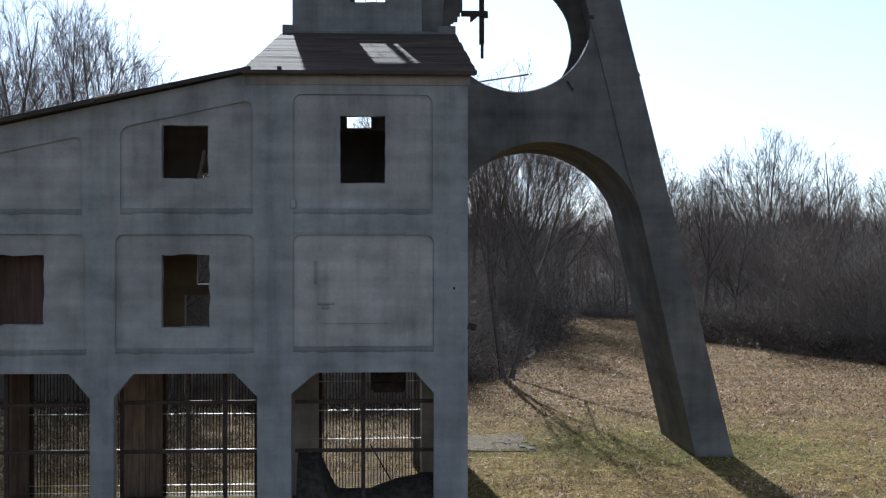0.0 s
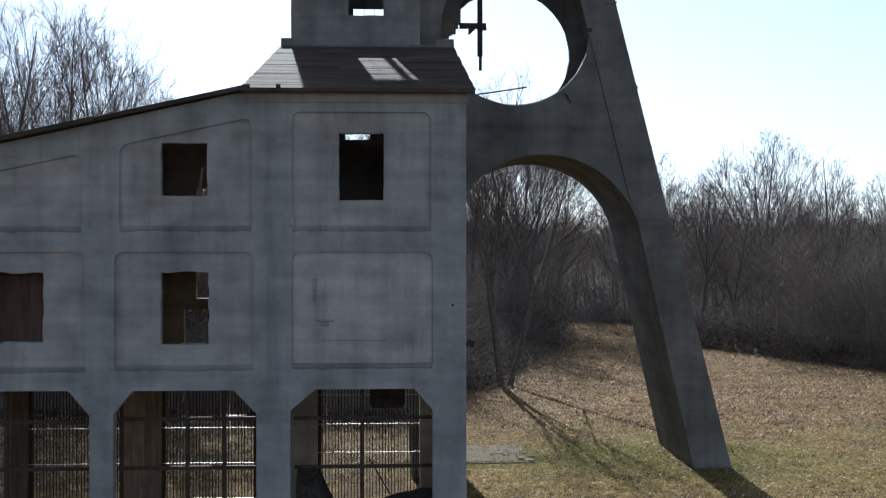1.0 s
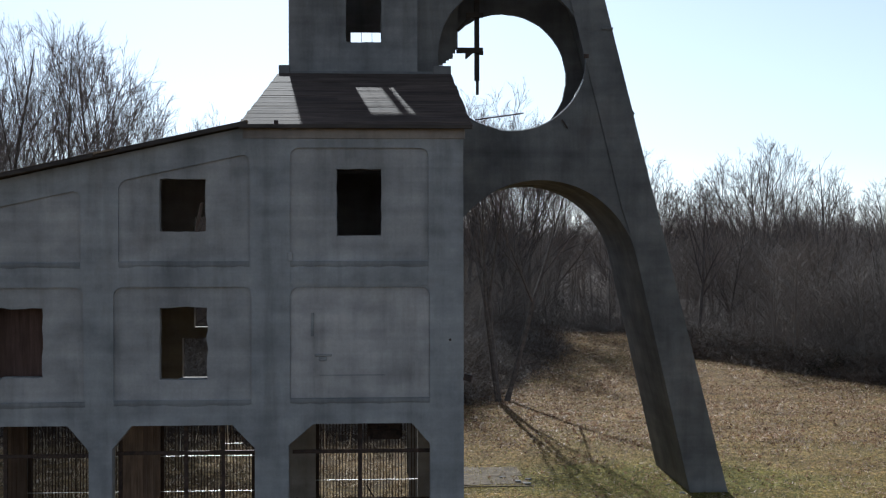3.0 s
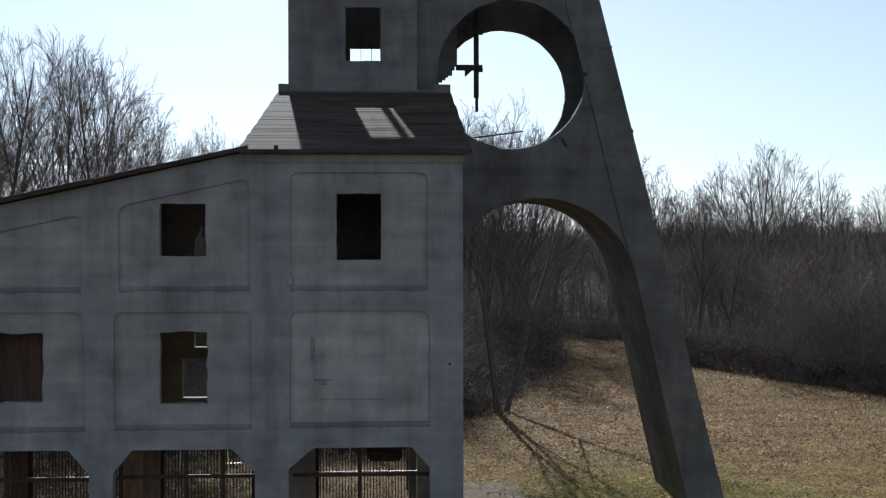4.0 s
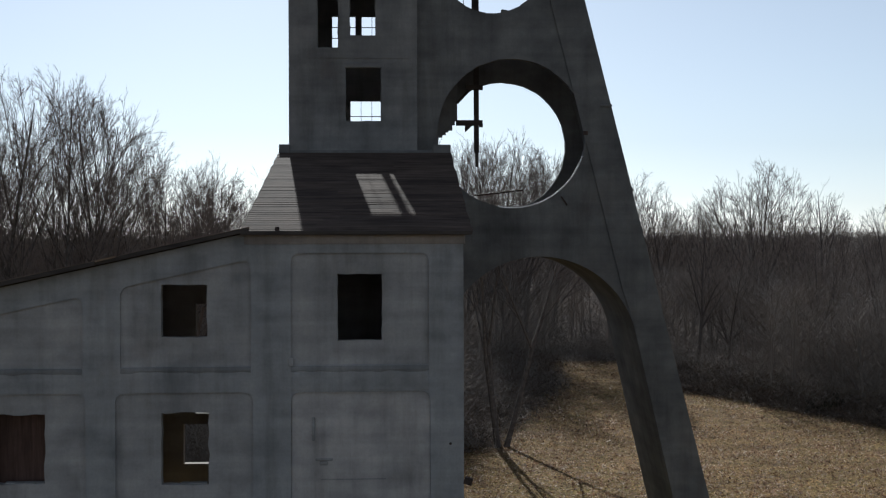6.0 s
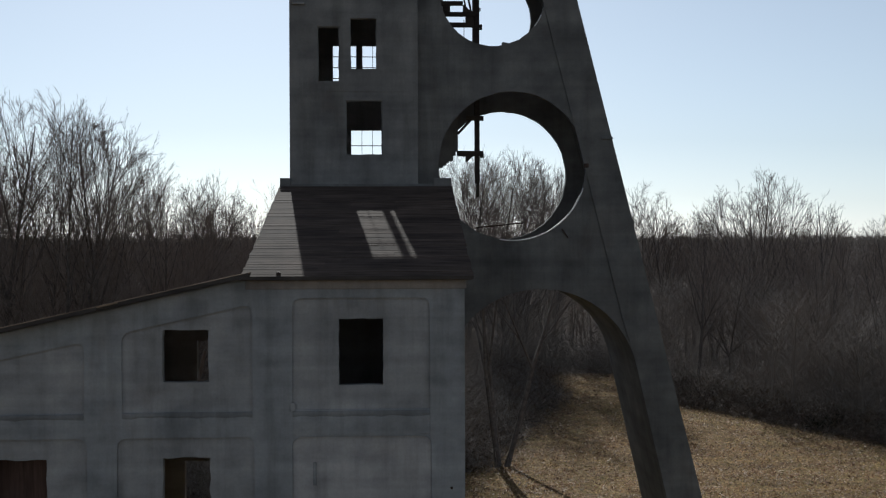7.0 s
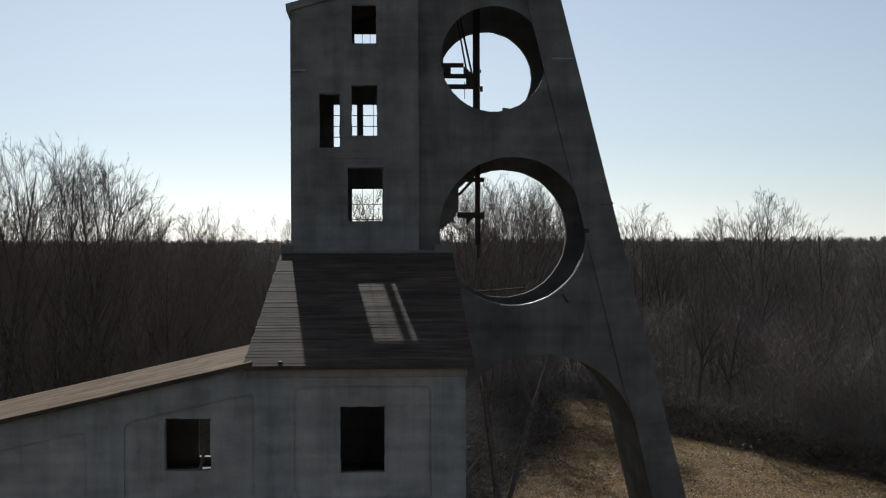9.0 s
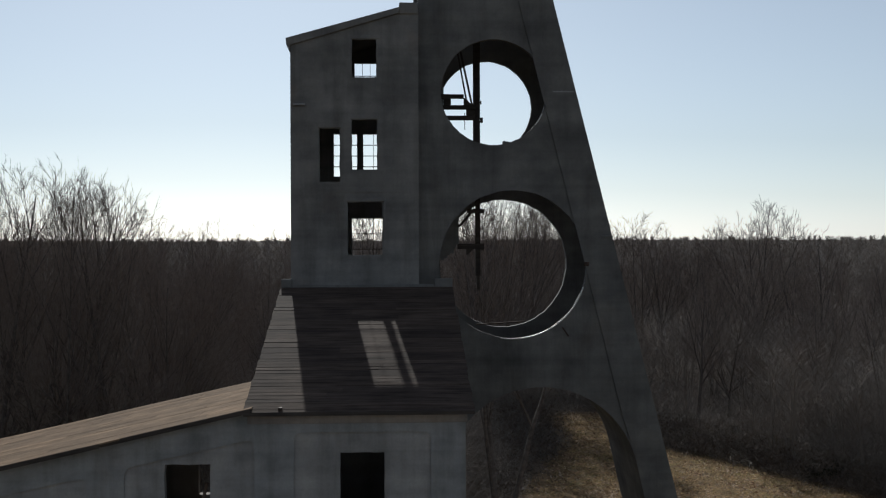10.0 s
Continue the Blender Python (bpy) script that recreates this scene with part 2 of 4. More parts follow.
    h = blend(n, l, "ADD", 1.0, mid.outputs["Fac"], fine.outputs["Fac"])
    relief(n, l, p, h, 0.9, 0.10)
    return m


GROUND = ground_material()

# ---- helpers of this scene ----
SITE = pose(0, 29.55, 0, 0, 0, 2.8)      # the building's own axes: u along the front, v into the depth


def thing(name, label, category, at=(0, 0, 0), base=SITE, group="", kind=""):
    ob = new(name)
    ob.matrix_basis = base @ Matrix.Translation(at)
    ob["at"] = at
    return tagged(ob, label, category, group, kind)


def mesh_from(bm, name, mat):
    me = bpy.data.meshes.new(name)
    bmesh.ops.recalc_face_normals(bm, faces=bm.faces)
    bm.to_mesh(me)
    bm.free()
    me.materials.append(mat)
    return me


def part(name, bm, mat, parent, label=""):
    """One mesh under a thing or a part; its mesh is in the site's axes."""
    me = bm if isinstance(bm, bpy.types.Mesh) else mesh_from(bm, name, mat)
    ob = new(name, me)
    ob.parent = parent
    if parent.type == "EMPTY":
        ob.matrix_parent_inverse = Matrix.Translation(-Vector(parent["at"]))
    return tagged(ob, label)


def box(bm, x0, x1, y0, y1, z0, z1, m=None):
    vs = [bm.verts.new((x, y, z)) for x in (x0, x1) for y in (y0, y1) for z in (z0, z1)]
    if m is not None:
        for v in vs:
            v.co = m @ v.co
    for f in ((0, 1, 3, 2), (4, 6, 7, 5), (0, 4, 5, 1), (2, 3, 7, 6), (0, 2, 6, 4), (1, 5, 7, 3)):
        bm.faces.new([vs[i] for i in f])
    return vs


def boxed(*a, m=None):
    bm = bmesh.new()
    box(bm, *a, m=m)
    return bm


def soften(bm, w=0.02, seg=1):
    bmesh.ops.bevel(bm, geom=bm.edges[:], offset=w, segments=seg, affect="EDGES", profile=0.5)
    return bm


def plate(outer, holes, v0, v1):
    """An upright slab in the u-z plane from v0 to v1, with openings through it."""
    bm = bmesh.new()
    loops = []
    for ring in [outer, *holes]:
        vs = [bm.verts.new((u, v0, z)) for u, z in ring]
        loops.append(vs)
        for a, b in zip(vs, vs[1:] + vs[:1]):
            bm.edges.new((a, b))
    bmesh.ops.triangle_fill(bm, use_beauty=True, use_dissolve=False, edges=bm.edges[:], normal=(0, -1, 0))
    fs = bm.faces[:]
    twin = {}
    for ring in loops:
        for v in ring:
            twin[v] = bm.verts.new((v.co.x, v1, v.co.z))
    for f in fs:
        bm.faces.new([twin[v] for v in reversed(f.verts[:])])
    for ring in loops:
        for a, b in zip(ring, ring[1:] + ring[:1]):
            bm.faces.new((a, b, twin[b], twin[a]))
    return bm


def rect(u0, u1, z0, z1):
    return [(u0, z0), (u1, z0), (u1, z1), (u0, z1)]


def worn(u0, u1, z0, z1, r, amount=0.02):
    """A rectangle with slightly broken edges."""
    pts = []
    cs = rect(u0, u1, z0, z1)
    for (a, b), (c, d) in zip(cs, cs[1:] + cs[:1]):
        k = max(2, int(math.hypot(c - a, d - b) / 0.22))
        for i in range(k):
            s = i / k
            w = 0 if i == 0 else amount
            pts.append((a + (c - a) * s + r.uniform(-w, w), b + (d - b) * s + r.uniform(-w, w)))
    return pts


def panel(u0, u1, z0, z1, z1b=None, r=0.22):
    """A sunk panel: square below, rounded above; its top may slope from z1 to z1b."""
    z1b = z1 if z1b is None else z1b
    pts = [(u0, z0), (u1, z0)]
    k = (z1b - z1) / (u1 - u0)
    for i in range(6):
        a = i / 5 * math.pi / 2
        u = u1 - r + r * math.cos(a)
        pts.append((u, z1b - r + r * math.sin(a) + k * (u - u1)))
    for i in range(6):
        a = math.pi / 2 + i / 5 * math.pi / 2
        u = u0 + r + r * math.cos(a)
        pts.append((u, z1 - r + r * math.sin(a) + k * (u - u0)))
    return pts


def bay(u0, u1, top, cut_u0, cut_u1, spring, base=-0.4):
    """A bay open at the ground, with cut upper corners."""
    return [(u0, base), (u1, base), (u1, spring), (u1 - cut_u1, top), (u0 + cut_u0, top), (u0, spring)]


def circle(cu, cz, r, k=64):
    return [(cu + r * math.cos(2 * math.pi * i / k), cz + r * math.sin(2 * math.pi * i / k)) for i in range(k)]


def bar(bm, a, b, w, d=None, sides=4):
    """A straight bar from a to b."""
    a, b = Vector(a), Vector(b)
    q = (b - a).to_track_quat("Z", "Y").to_matrix().to_4x4()
    d = w if d is None else d
    ring = []
    for p in (a, b):
        ring.append([bm.verts.new(p + q.to_3x3() @ Vector((math.cos(2 * math.pi * (i + 0.5) / sides) * w / 2 * (1.414 if sides == 4 else 1),
                                                             math.sin(2 * math.pi * (i + 0.5) / sides) * d / 2 * (1.414 if sides == 4 else 1), 0))) for i in range(sides)])
    for i in range(sides):
        j = (i + 1) % sides
        bm.faces.new((ring[0][i], ring[0][j], ring[1][j], ring[1][i]))
    bm.faces.new(ring[0][::-1])
    bm.faces.new(ring[1])


def barred(a, b, w, d=None, sides=4):
    bm = bmesh.new()
    bar(bm, a, b, w, d, sides)
    return bm


def smooth(a, b, x):
    t = min(1, max(0, (x - a) / (b - a)))
    return t * t * (3 - 2 * t)


def ground_z(x, y):
    z = 1.5 * smooth(62, 105, y) + 1.8 * smooth(105, 240, y) + 2.2 * smooth(240, 1500, math.hypot(x, y))
    z += 7 * max(0.0, noise.noise((x * 0.0009 + 3.0, y * 0.0009, 1.0))) * smooth(900, 2600, math.hypot(x, y))
    z += -0.35 * smooth(1, -4, x) * smooth(33, 36, y) * smooth(62, 50, y)
    return z + 0.10 * noise.noise((x * 0.08, y * 0.08, 0.0)) * smooth(10, 40, y) - 0.05


def in_woods(x, y):
    """Below 0: meadow; above 0: woods (metres past the edge, roughly)."""
    left = 3.0 + (y - 63.6) * 0.19 - x if y > 63 else -9
    right = y - (84 - 1.2 * (x - 17) - 0.035 * (x - 17) ** 2) if x > 15.5 else -9
    far = y - 96
    behind = -y - 40
    side = max(x - 45, -x - 40)
    back = y - 51.5 if x < -1 else -9
    d = max(left, right, far, back, behind, side)
    return d + 1.8 * noise.noise((x * 0.17, y * 0.17, 5.0)) + 0.9 * noise.noise((x * 0.6, y * 0.6, 3.0))

# ---- ground ----
def build_ground():
    def steps(lo, hi, core0, core1, d):
        s = list(np.arange(core0, core1 + d / 2, d))
        k, p = d, core1
        while p < hi:
            k *= 1.25
            p += k
            s.append(p)
        k, p = d, core0
        while p > lo:
            k *= 1.25
            p -= k
            s.insert(0, p)
        return s
    xs, ys = steps(-2500, 2500, -34, 44, 0.8), steps(-900, 3500, 24, 122, 0.8)
    verts = [(x, y, ground_z(x, y)) for y in ys for x in xs]
    w = len(xs)
    faces = [(j * w + i, j * w + i + 1, (j + 1) * w + i + 1, (j + 1) * w + i) for j in range(len(ys) - 1) for i in range(w - 1)]
    me = bpy.data.meshes.new("ground")
    me.from_pydata(verts, [], faces)
    at = me.attributes.new("woods", "FLOAT", "POINT")
    at.data.foreach_set("value", [max(smooth(-2.5, 2.0, in_woods(x, y)), 0.6 * smooth(1.0, -1.0, x) * smooth(35, 38, y) * (0.75 + 0.5 * noise.noise((x * 0.7, y * 0.7, 4.0)))) for x, y, z in verts])
    me.polygons.foreach_set("use_smooth", [True] * len(faces))
    me.materials.append(GROUND)
    tagged(new("ground", me), "dry tan winter meadow with fallen leaves running into brown woods", "ground", kind="structure")


build_ground()

# ---- the front building: concrete frame, sunk panels, two upper storeys over open bays ----
rnd = random.Random(4)
ROOF_U, ROOF_Z, FALL = -4.73, 11.12, 0.2205      # the wing's roof falls away from here
LEFT_END = -15.2


def wing_z(u):
    return ROOF_Z + FALL * (u - ROOF_U)


building = thing("loading_building", "weathered grey concrete loading building with empty windows and open ground bays", "industrial building", (-7, 0, 0))
outline = [(LEFT_END, -0.5), (0.6, -0.5), (0.6, 11.0), (ROOF_U, 11.0), (LEFT_END, wing_z(LEFT_END) - 0.12)]
bays = [bay(-12.5, -8.42, 3.83, 0.5, 0.5, 3.23), bay(-7.86, -4.46, 3.82, 0.46, 0.54, 3.26), bay(-3.65, -0.22, 3.83, 0.61, 0.45, 3.32)]
panels = [panel(-12.5, -8.54, 4.38, 7.15), panel(-12.5, -8.6, 7.73, 8.66, 9.5),
          panel(-7.83, -4.53, 4.43, 7.15), panel(-7.71, -4.57, 7.76, 9.70, 10.38),
          panel(-3.61, -0.22, 4.45, 7.14), panel(-3.61, -0.25, 7.80, 10.52)]
part("front_frame", plate(outline, bays + panels, 0.0, 0.06), CONCRETE, building)
openings = [worn(-10.75, -9.52, 4.98, 6.65, rnd, 0.025), worn(-6.74, -5.60, 4.92, 6.65, rnd, 0.03), worn(-6.73, -5.63, 8.50, 9.76, rnd), worn(-2.48, -1.40, 8.39, 10.01, rnd, 0.012)]
part("front_wall", plate(outline, bays + openings, 0.063, 0.33), PANELS, building)
# the walled-up window of the lower panel: pale patched render with the marks of its old frame
part("panel_render", plate(panel(-3.60, -0.23, 4.46, 7.13), [], 0.054, 0.0625), PALE, building, "pale patched render")
part("window_infill", plate(worn(-3.02, -0.72, 4.66, 6.55, rnd, 0.03), [], 0.042, 0.053), PALE, building, "walled-up window, rough render")
part("old_jamb", soften(boxed(-3.11, -3.03, 0.02, 0.053, 5.95, 6.52), 0.015), DULLER, building)
part("broken_ledge", soften(boxed(-3.02, -2.6, 0.01, 0.0415, 5.46, 5.52), 0.015), DULLER, building)
part("broken_ledge", soften(boxed(-2.92, -2.72, 0.02, 0.0415, 5.35, 5.455), 0.02), DULLER, building)
part("pour_ridge", soften(boxed(-2.9, -1.3, 0.034, 0.0415, 4.99, 5.015), 0.003), DULLER, building)
bm = bmesh.new()
bmesh.ops.create_cone(bm, cap_ends=True, segments=10, radius1=0.035, radius2=0.03, depth=0.05, matrix=Matrix.Translation((0.27, -0.015, 5.85)) @ pose(0, 0, 0, 90, 0, 0))
part("pipe_stub", bm, STEEL, building, "rusty pipe stub")
# eaves band under the lean-to roof
part("eaves_band", soften(boxed(ROOF_U, 0.64, -0.03, -0.004, 10.74, 11.0), 0.01), RUSTY, building, "rust-washed band under the eaves")
# dark ledges under the panels; the beam over the walled-up window is stained all over
for u0, u1, zs in ((-12.4, -8.62, 7.62), (-7.7, -4.58, 7.64), (-3.6, -0.26, 7.64), (-12.4, -8.5, 4.27), (-7.82, -4.54, 4.30), (-3.60, -0.23, 4.32)):
    bm = bmesh.new()
    k = 14
    vs = [[bm.verts.new((u0 + (u1 - u0) * i / k, v, z)) for v, z in ((-0.004, zs + rnd.uniform(-0.03, 0.02)), (-0.022, zs + 0.05), (-0.026, zs + 0.12 + rnd.uniform(-0.01, 0.015)), (-0.004, zs + 0.135))] for i in range(k + 1)]
    for a, b in zip(vs, vs[1:]):
        for i in range(4):
            bm.faces.new((a[i], a[(i + 1) % 4], b[(i + 1) % 4], b[i]))
    bm.faces.new(vs[0][::-1])
    bm.faces.new(vs[-1])
    part("panel_ledge", bm, DARK_LEDGE, building, "dark ledge under a panel")
part("spandrel_beam", soften(boxed(-3.59, -0.27, -0.014, -0.004, 7.19, 7.60), 0.006), DULLER, building, "dark-stained spandrel beam")
part("conduit_stub", barred((0.62, 0.05, 4.95), (0.80, 0.0, 4.9), 0.16), STEEL, building, "rusty steel stub")
part("bracket", soften(boxed(-3.66, -3.54, -0.06, 0.0, 7.78, 7.98), 0.01), CONCRETE, building)
WB = 6.35
back_out = [(LEFT_END, -0.5), (0.6, -0.5), (0.6, 12.6), (ROOF_U, 12.6), (ROOF_U, 10.985), (LEFT_END, wing_z(LEFT_END) - 0.135)]
# Openings at u -11.2, -9.7 and -5.95 are unseen, added to let sun in.
back_holes = [rect(-15.0, -12.25, -0.45, 3.7), rect(-11.68, -8.96, -0.45, 3.7), rect(-7.85, -5.1, -0.45, 3.7), rect(-3.32, -0.33, -0.45, 3.7),
              rect(-7.2, -6.2, 4.3, 5.46), rect(-6.85, -6.2, 5.78, 6.8), rect(-6.83, -6.2, 7.72, 9.0), rect(-5.95, -4.95, 8.0, 9.4), rect(-5.95, -4.95, 4.9, 6.5), rect(-11.2, -10.1, 4.9, 6.5), rect(-11.2, -10.1, 7.8, 9.0), rect(-9.7, -8.6, 4.9, 6.5), rect(-3.4, -0.4, 10.25, 12.0)]
part("back_wall", plate(back_out, back_holes, WB, WB + 0.3), INNER, building)
for u0, u1 in ((LEFT_END, LEFT_END + 0.3),):
    part("end_wall", boxed(u0, u1, 0.333, WB - 0.003, -0.5, 8.65), INNER, building)
# the end wall beside the frame, stepped up under the lean-to
bm = bmesh.new()
for v0, v1 in ((0.333, WB - 0.003), (WB + 0.303, 9.75)):
    za, zb = 11.1 + 0.253 * v0 - 0.2, 11.1 + 0.253 * v1 - 0.2
    vs = [bm.verts.new(p) for p in ((0.3, v0, -0.5), (0.3, v1, -0.5), (0.3, v1, zb), (0.3, v0, za), (0.6, v0, -0.5), (0.6, v1, -0.5), (0.6, v1, zb), (0.6, v0, za))]
    for f in ((0, 1, 2, 3), (7, 6, 5, 4), (0, 4, 5, 1), (2, 6, 7, 3), (0, 3, 7, 4), (1, 5, 6, 2)):
        bm.faces.new([vs[i] for i in f])
part("side_wall", bm, CONCRETE, building)
bm = bmesh.new()
vs = [bm.verts.new(p) for p in ((-4.7, 0.333, 10.4), (-4.7, 9.75, 10.4), (-4.7, 9.75, 13.35), (-4.7, 0.333, 11.0), (-4.45, 0.333, 10.4), (-4.45, 9.75, 10.4), (-4.45, 9.75, 13.35), (-4.45, 0.333, 11.0))]
for f in ((0, 1, 2, 3), (7, 6, 5, 4), (0, 4, 5, 1), (2, 6, 7, 3), (0, 3, 7, 4), (1, 5, 6, 2)):
    bm.faces.new([vs[i] for i in f])
part("gable_wall", bm, CONCRETE, building)
# no first floor behind the middle window, bar a front strip, to keep it dark
for u0, u1, v1 in ((LEFT_END + 0.3, -8.422, WB - 0.005), (-8.178, -4.222, 0.8), (-3.978, 0.297, WB - 0.005)):
    part("floor_slab", boxed(u0, u1, 0.335, v1, 3.95, 4.25), INNER, building)
part("floor_slab", boxed(LEFT_END + 0.3, 0.297, 0.335, WB - 0.005, 7.2, 7.5), INNER, building)
for u in (-8.3, -4.1):
    part("inner_wall", boxed(u - 0.119, u + 0.119, 0.34, WB - 0.01, 3.96, 7.19), INNER, building)
    part("inner_wall", boxed(u - 0.12, u + 0.12, 0.34, WB - 0.01, 7.51, 9.6 if u < -6 else 10.6), INNER, building)
# broken sills and frame rests of the windows
part("sill", soften(boxed(-10.5, -9.55, 0.14, 0.34, 4.95, 5.0), 0.01), RUBBLE, building)
part("sill", soften(boxed(-6.3, -5.65, 0.14, 0.34, 4.89, 4.94), 0.01), RUBBLE, building)
part("broken_frame", barred((-5.95, 0.5, 8.4), (-5.8, 0.6, 9.2), 0.06), BROWN_WOOD, building)

part("board_screen", boxed(-10.9, -9.4, 0.9, 0.95, 4.26, 7.1), RED_BOARDS, building, "brown boards behind the empty window")

# wing roof: long uneven boards falling away from the lean-to
wing_roof = part("wing_roof", plate([(LEFT_END - 0.3, wing_z(LEFT_END - 0.3) - 0.10), (ROOF_U + 0.1, wing_z(ROOF_U + 0.1) - 0.10), (ROOF_U + 0.1, wing_z(ROOF_U + 0.1) - 0.03), (LEFT_END - 0.3, wing_z(LEFT_END - 0.3) - 0.03)], [], -0.16, 6.69), DARK_WOOD, building, "weathered plank roof deck")
for i in range(17):
    v0 = -0.22 + i * 0.405
    u = LEFT_END - 0.35
    while u < ROOF_U + 0.05:
        u1 = min(ROOF_U + 0.12, u + rnd.uniform(2.2, 4.2))
        if ROOF_U - u1 < 0.8:
            u1 = ROOF_U + 0.12
        front = rnd.uniform(0.0, 0.008) if i else (0.12 if u < -8.2 else 0.0) * -1 + rnd.uniform(-0.015, 0.015)
        lift = rnd.uniform(0, 0.006)
        bm = bmesh.new()
        vs = []
        for uu in (u + 0.01, u1):
            for vv in (v0 + front, v0 + 0.403):
                for zz in (-0.026, 0.012):
                    vs.append(bm.verts.new((uu, vv, wing_z(uu) + zz + lift)))
        for f in ((0, 1, 3, 2), (4, 6, 7, 5), (0, 4, 5, 1), (2, 3, 7, 6), (0, 2, 6, 4), (1, 5, 7, 3)):
            bm.faces.new([vs[k] for k in f])
        part("board", bm, DECK, wing_roof)
        u = u1

# dark fascia along the wing's eaves; its outer half hangs further out
for u0, u1, v in ((LEFT_END - 0.35, -8.22, -0.36), (-8.2, ROOF_U + 0.1, -0.25)):
    part("fascia", plate([(u0, wing_z(u0) - 0.10), (u1, wing_z(u1) - 0.10), (u1, wing_z(u1) + 0.004), (u0, wing_z(u0) + 0.004)], [], v - 0.02, v), DARK_WOOD, building, "weathered dark eaves board")
# the strip of wall below it, in a darker tone with a ragged lower edge
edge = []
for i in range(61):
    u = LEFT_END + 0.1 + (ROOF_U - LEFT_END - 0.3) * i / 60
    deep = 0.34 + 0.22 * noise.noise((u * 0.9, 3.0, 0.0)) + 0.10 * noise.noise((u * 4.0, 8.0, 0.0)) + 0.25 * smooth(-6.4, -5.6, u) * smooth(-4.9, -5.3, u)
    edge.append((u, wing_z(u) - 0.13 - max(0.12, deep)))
part("darker_strip", plate(edge + [(ROOF_U - 0.2, wing_z(ROOF_U - 0.2) - 0.125), (LEFT_END + 0.1, wing_z(LEFT_END + 0.1) - 0.125)], [], -0.007, -0.003), DULLER, building, "darker strip of concrete under the roof, ragged below")

# lean-to roof in front of the tower: courses of boards across the slope
LT_V0, LT_Z0, LT_V1, LT_Z1 = -0.22, 11.06, 9.62, 13.68
lean = part("lean_to_roof", bmesh.new(), DARK_WOOD, building, "plank lean-to roof below the tower")
bm = bmesh.new()
k = (LT_Z1 - LT_Z0) / (LT_V1 - LT_V0)


def verge(v):
    """The roof's two edges draw to the right towards its head."""
    q = (v - LT_V0) / (LT_V1 - LT_V0)
    return -4.82 + 0.17 * q, 0.80 + 0.08 * q


vs = []
for e in (0, 1):
    for v, z in ((LT_V0, LT_Z0), (LT_V1, LT_Z1)):
        u = verge(v)[e] + (0.03, -0.03)[e]
        for d in (-0.10, -0.03):
            vs.append(bm.verts.new((u, v, z + d)))
for f in ((0, 1, 3, 2), (4, 6, 7, 5), (0, 4, 5, 1), (2, 3, 7, 6), (0, 2, 6, 4), (1, 5, 7, 3)):
    bm.faces.new([vs[i] for i in f])
bmesh.ops.recalc_face_normals(bm, faces=bm.faces)
bm.to_mesh(lean.data)
bm.free()
lean.data.materials.append(DARK_WOOD)
n_course, v = 0, LT_V0 - 0.03
while v < LT_V1 - 0.1:
    w = rnd.uniform(0.17, 0.24) if v < 3.2 else rnd.uniform(0.24, 0.46)
    v1 = min(v + w, LT_V1)
    joint = 0.02 if rnd.random() < 0.62 else -rnd.uniform(0.008, 0.03)
    cuts = [verge(v)[0] + rnd.uniform(-0.02, 0.012), rnd.uniform(-3.0, -0.8), verge(v)[1] + rnd.uniform(-0.015, 0.02)]
    for u0, u1 in zip(cuts, cuts[1:]):
        a, b = rnd.uniform(0.0, 0.008), rnd.uniform(0.002, 0.008) + (0.007 if rnd.random() < 0.25 else 0)
        bm = bmesh.new()
        vs = []
        for uu in (u0 + 0.006, u1):
            for vv, up in ((v, b), (v1 + joint, a)):
                for d in (-0.028, 0.0):
                    vs.append(bm.verts.new((uu, vv, LT_Z0 + k * (vv - LT_V0) + up + d)))
        for f in ((0, 1, 3, 2), (4, 6, 7, 5), (0, 4, 5, 1), (2, 3, 7, 6), (0, 2, 6, 4), (1, 5, 7, 3)):
            bm.faces.new([vs[i] for i in f])
        part("board", bm, BOARDS, lean)
    v = v1
part("roof_vent", soften(boxed(-3.97, -3.87, -0.2, -0.06, 11.02, 11.16), 0.01), STEEL, lean, "small rusty pipe stub")
part("fascia", boxed(-4.8, 0.8, LT_V0 - 0.06, LT_V0 - 0.005, 10.97, 11.06), DARK_WOOD, lean)

# ---- ground bays: steel grille gates in front, a barred fence behind ----
def barred_fence(name, label, u0, u1, z0, z1, v, rails, step, w, posts, group):
    ob = thing(name, label, "fence", (u0, v, z0), group=group)
    for z in rails:
        part("rail", boxed(u0, u1, v - 0.074, v - 0.050, z - 0.007, z + 0.007), BAR_STEEL, ob)
    for u in posts:
        part("post", boxed(u - 0.05, u + 0.05, v - 0.03, v + 0.07, z0, z1 + 0.05), STEEL, ob)
    me = None
    u = u0 + step / 2
    while u < u1:
        if me is None:
            me = mesh_from(barred((0, 0, 0), (0, 0, z1 - z0), w, sides=5), "picket", STEEL)
        o = part("picket", me, STEEL, ob)
        o.location = (u + rnd.uniform(-0.008, 0.008), v - 0.035, z0)
        u += step * (0.55 if rnd.random() < 0.06 else 1.0)
    return ob


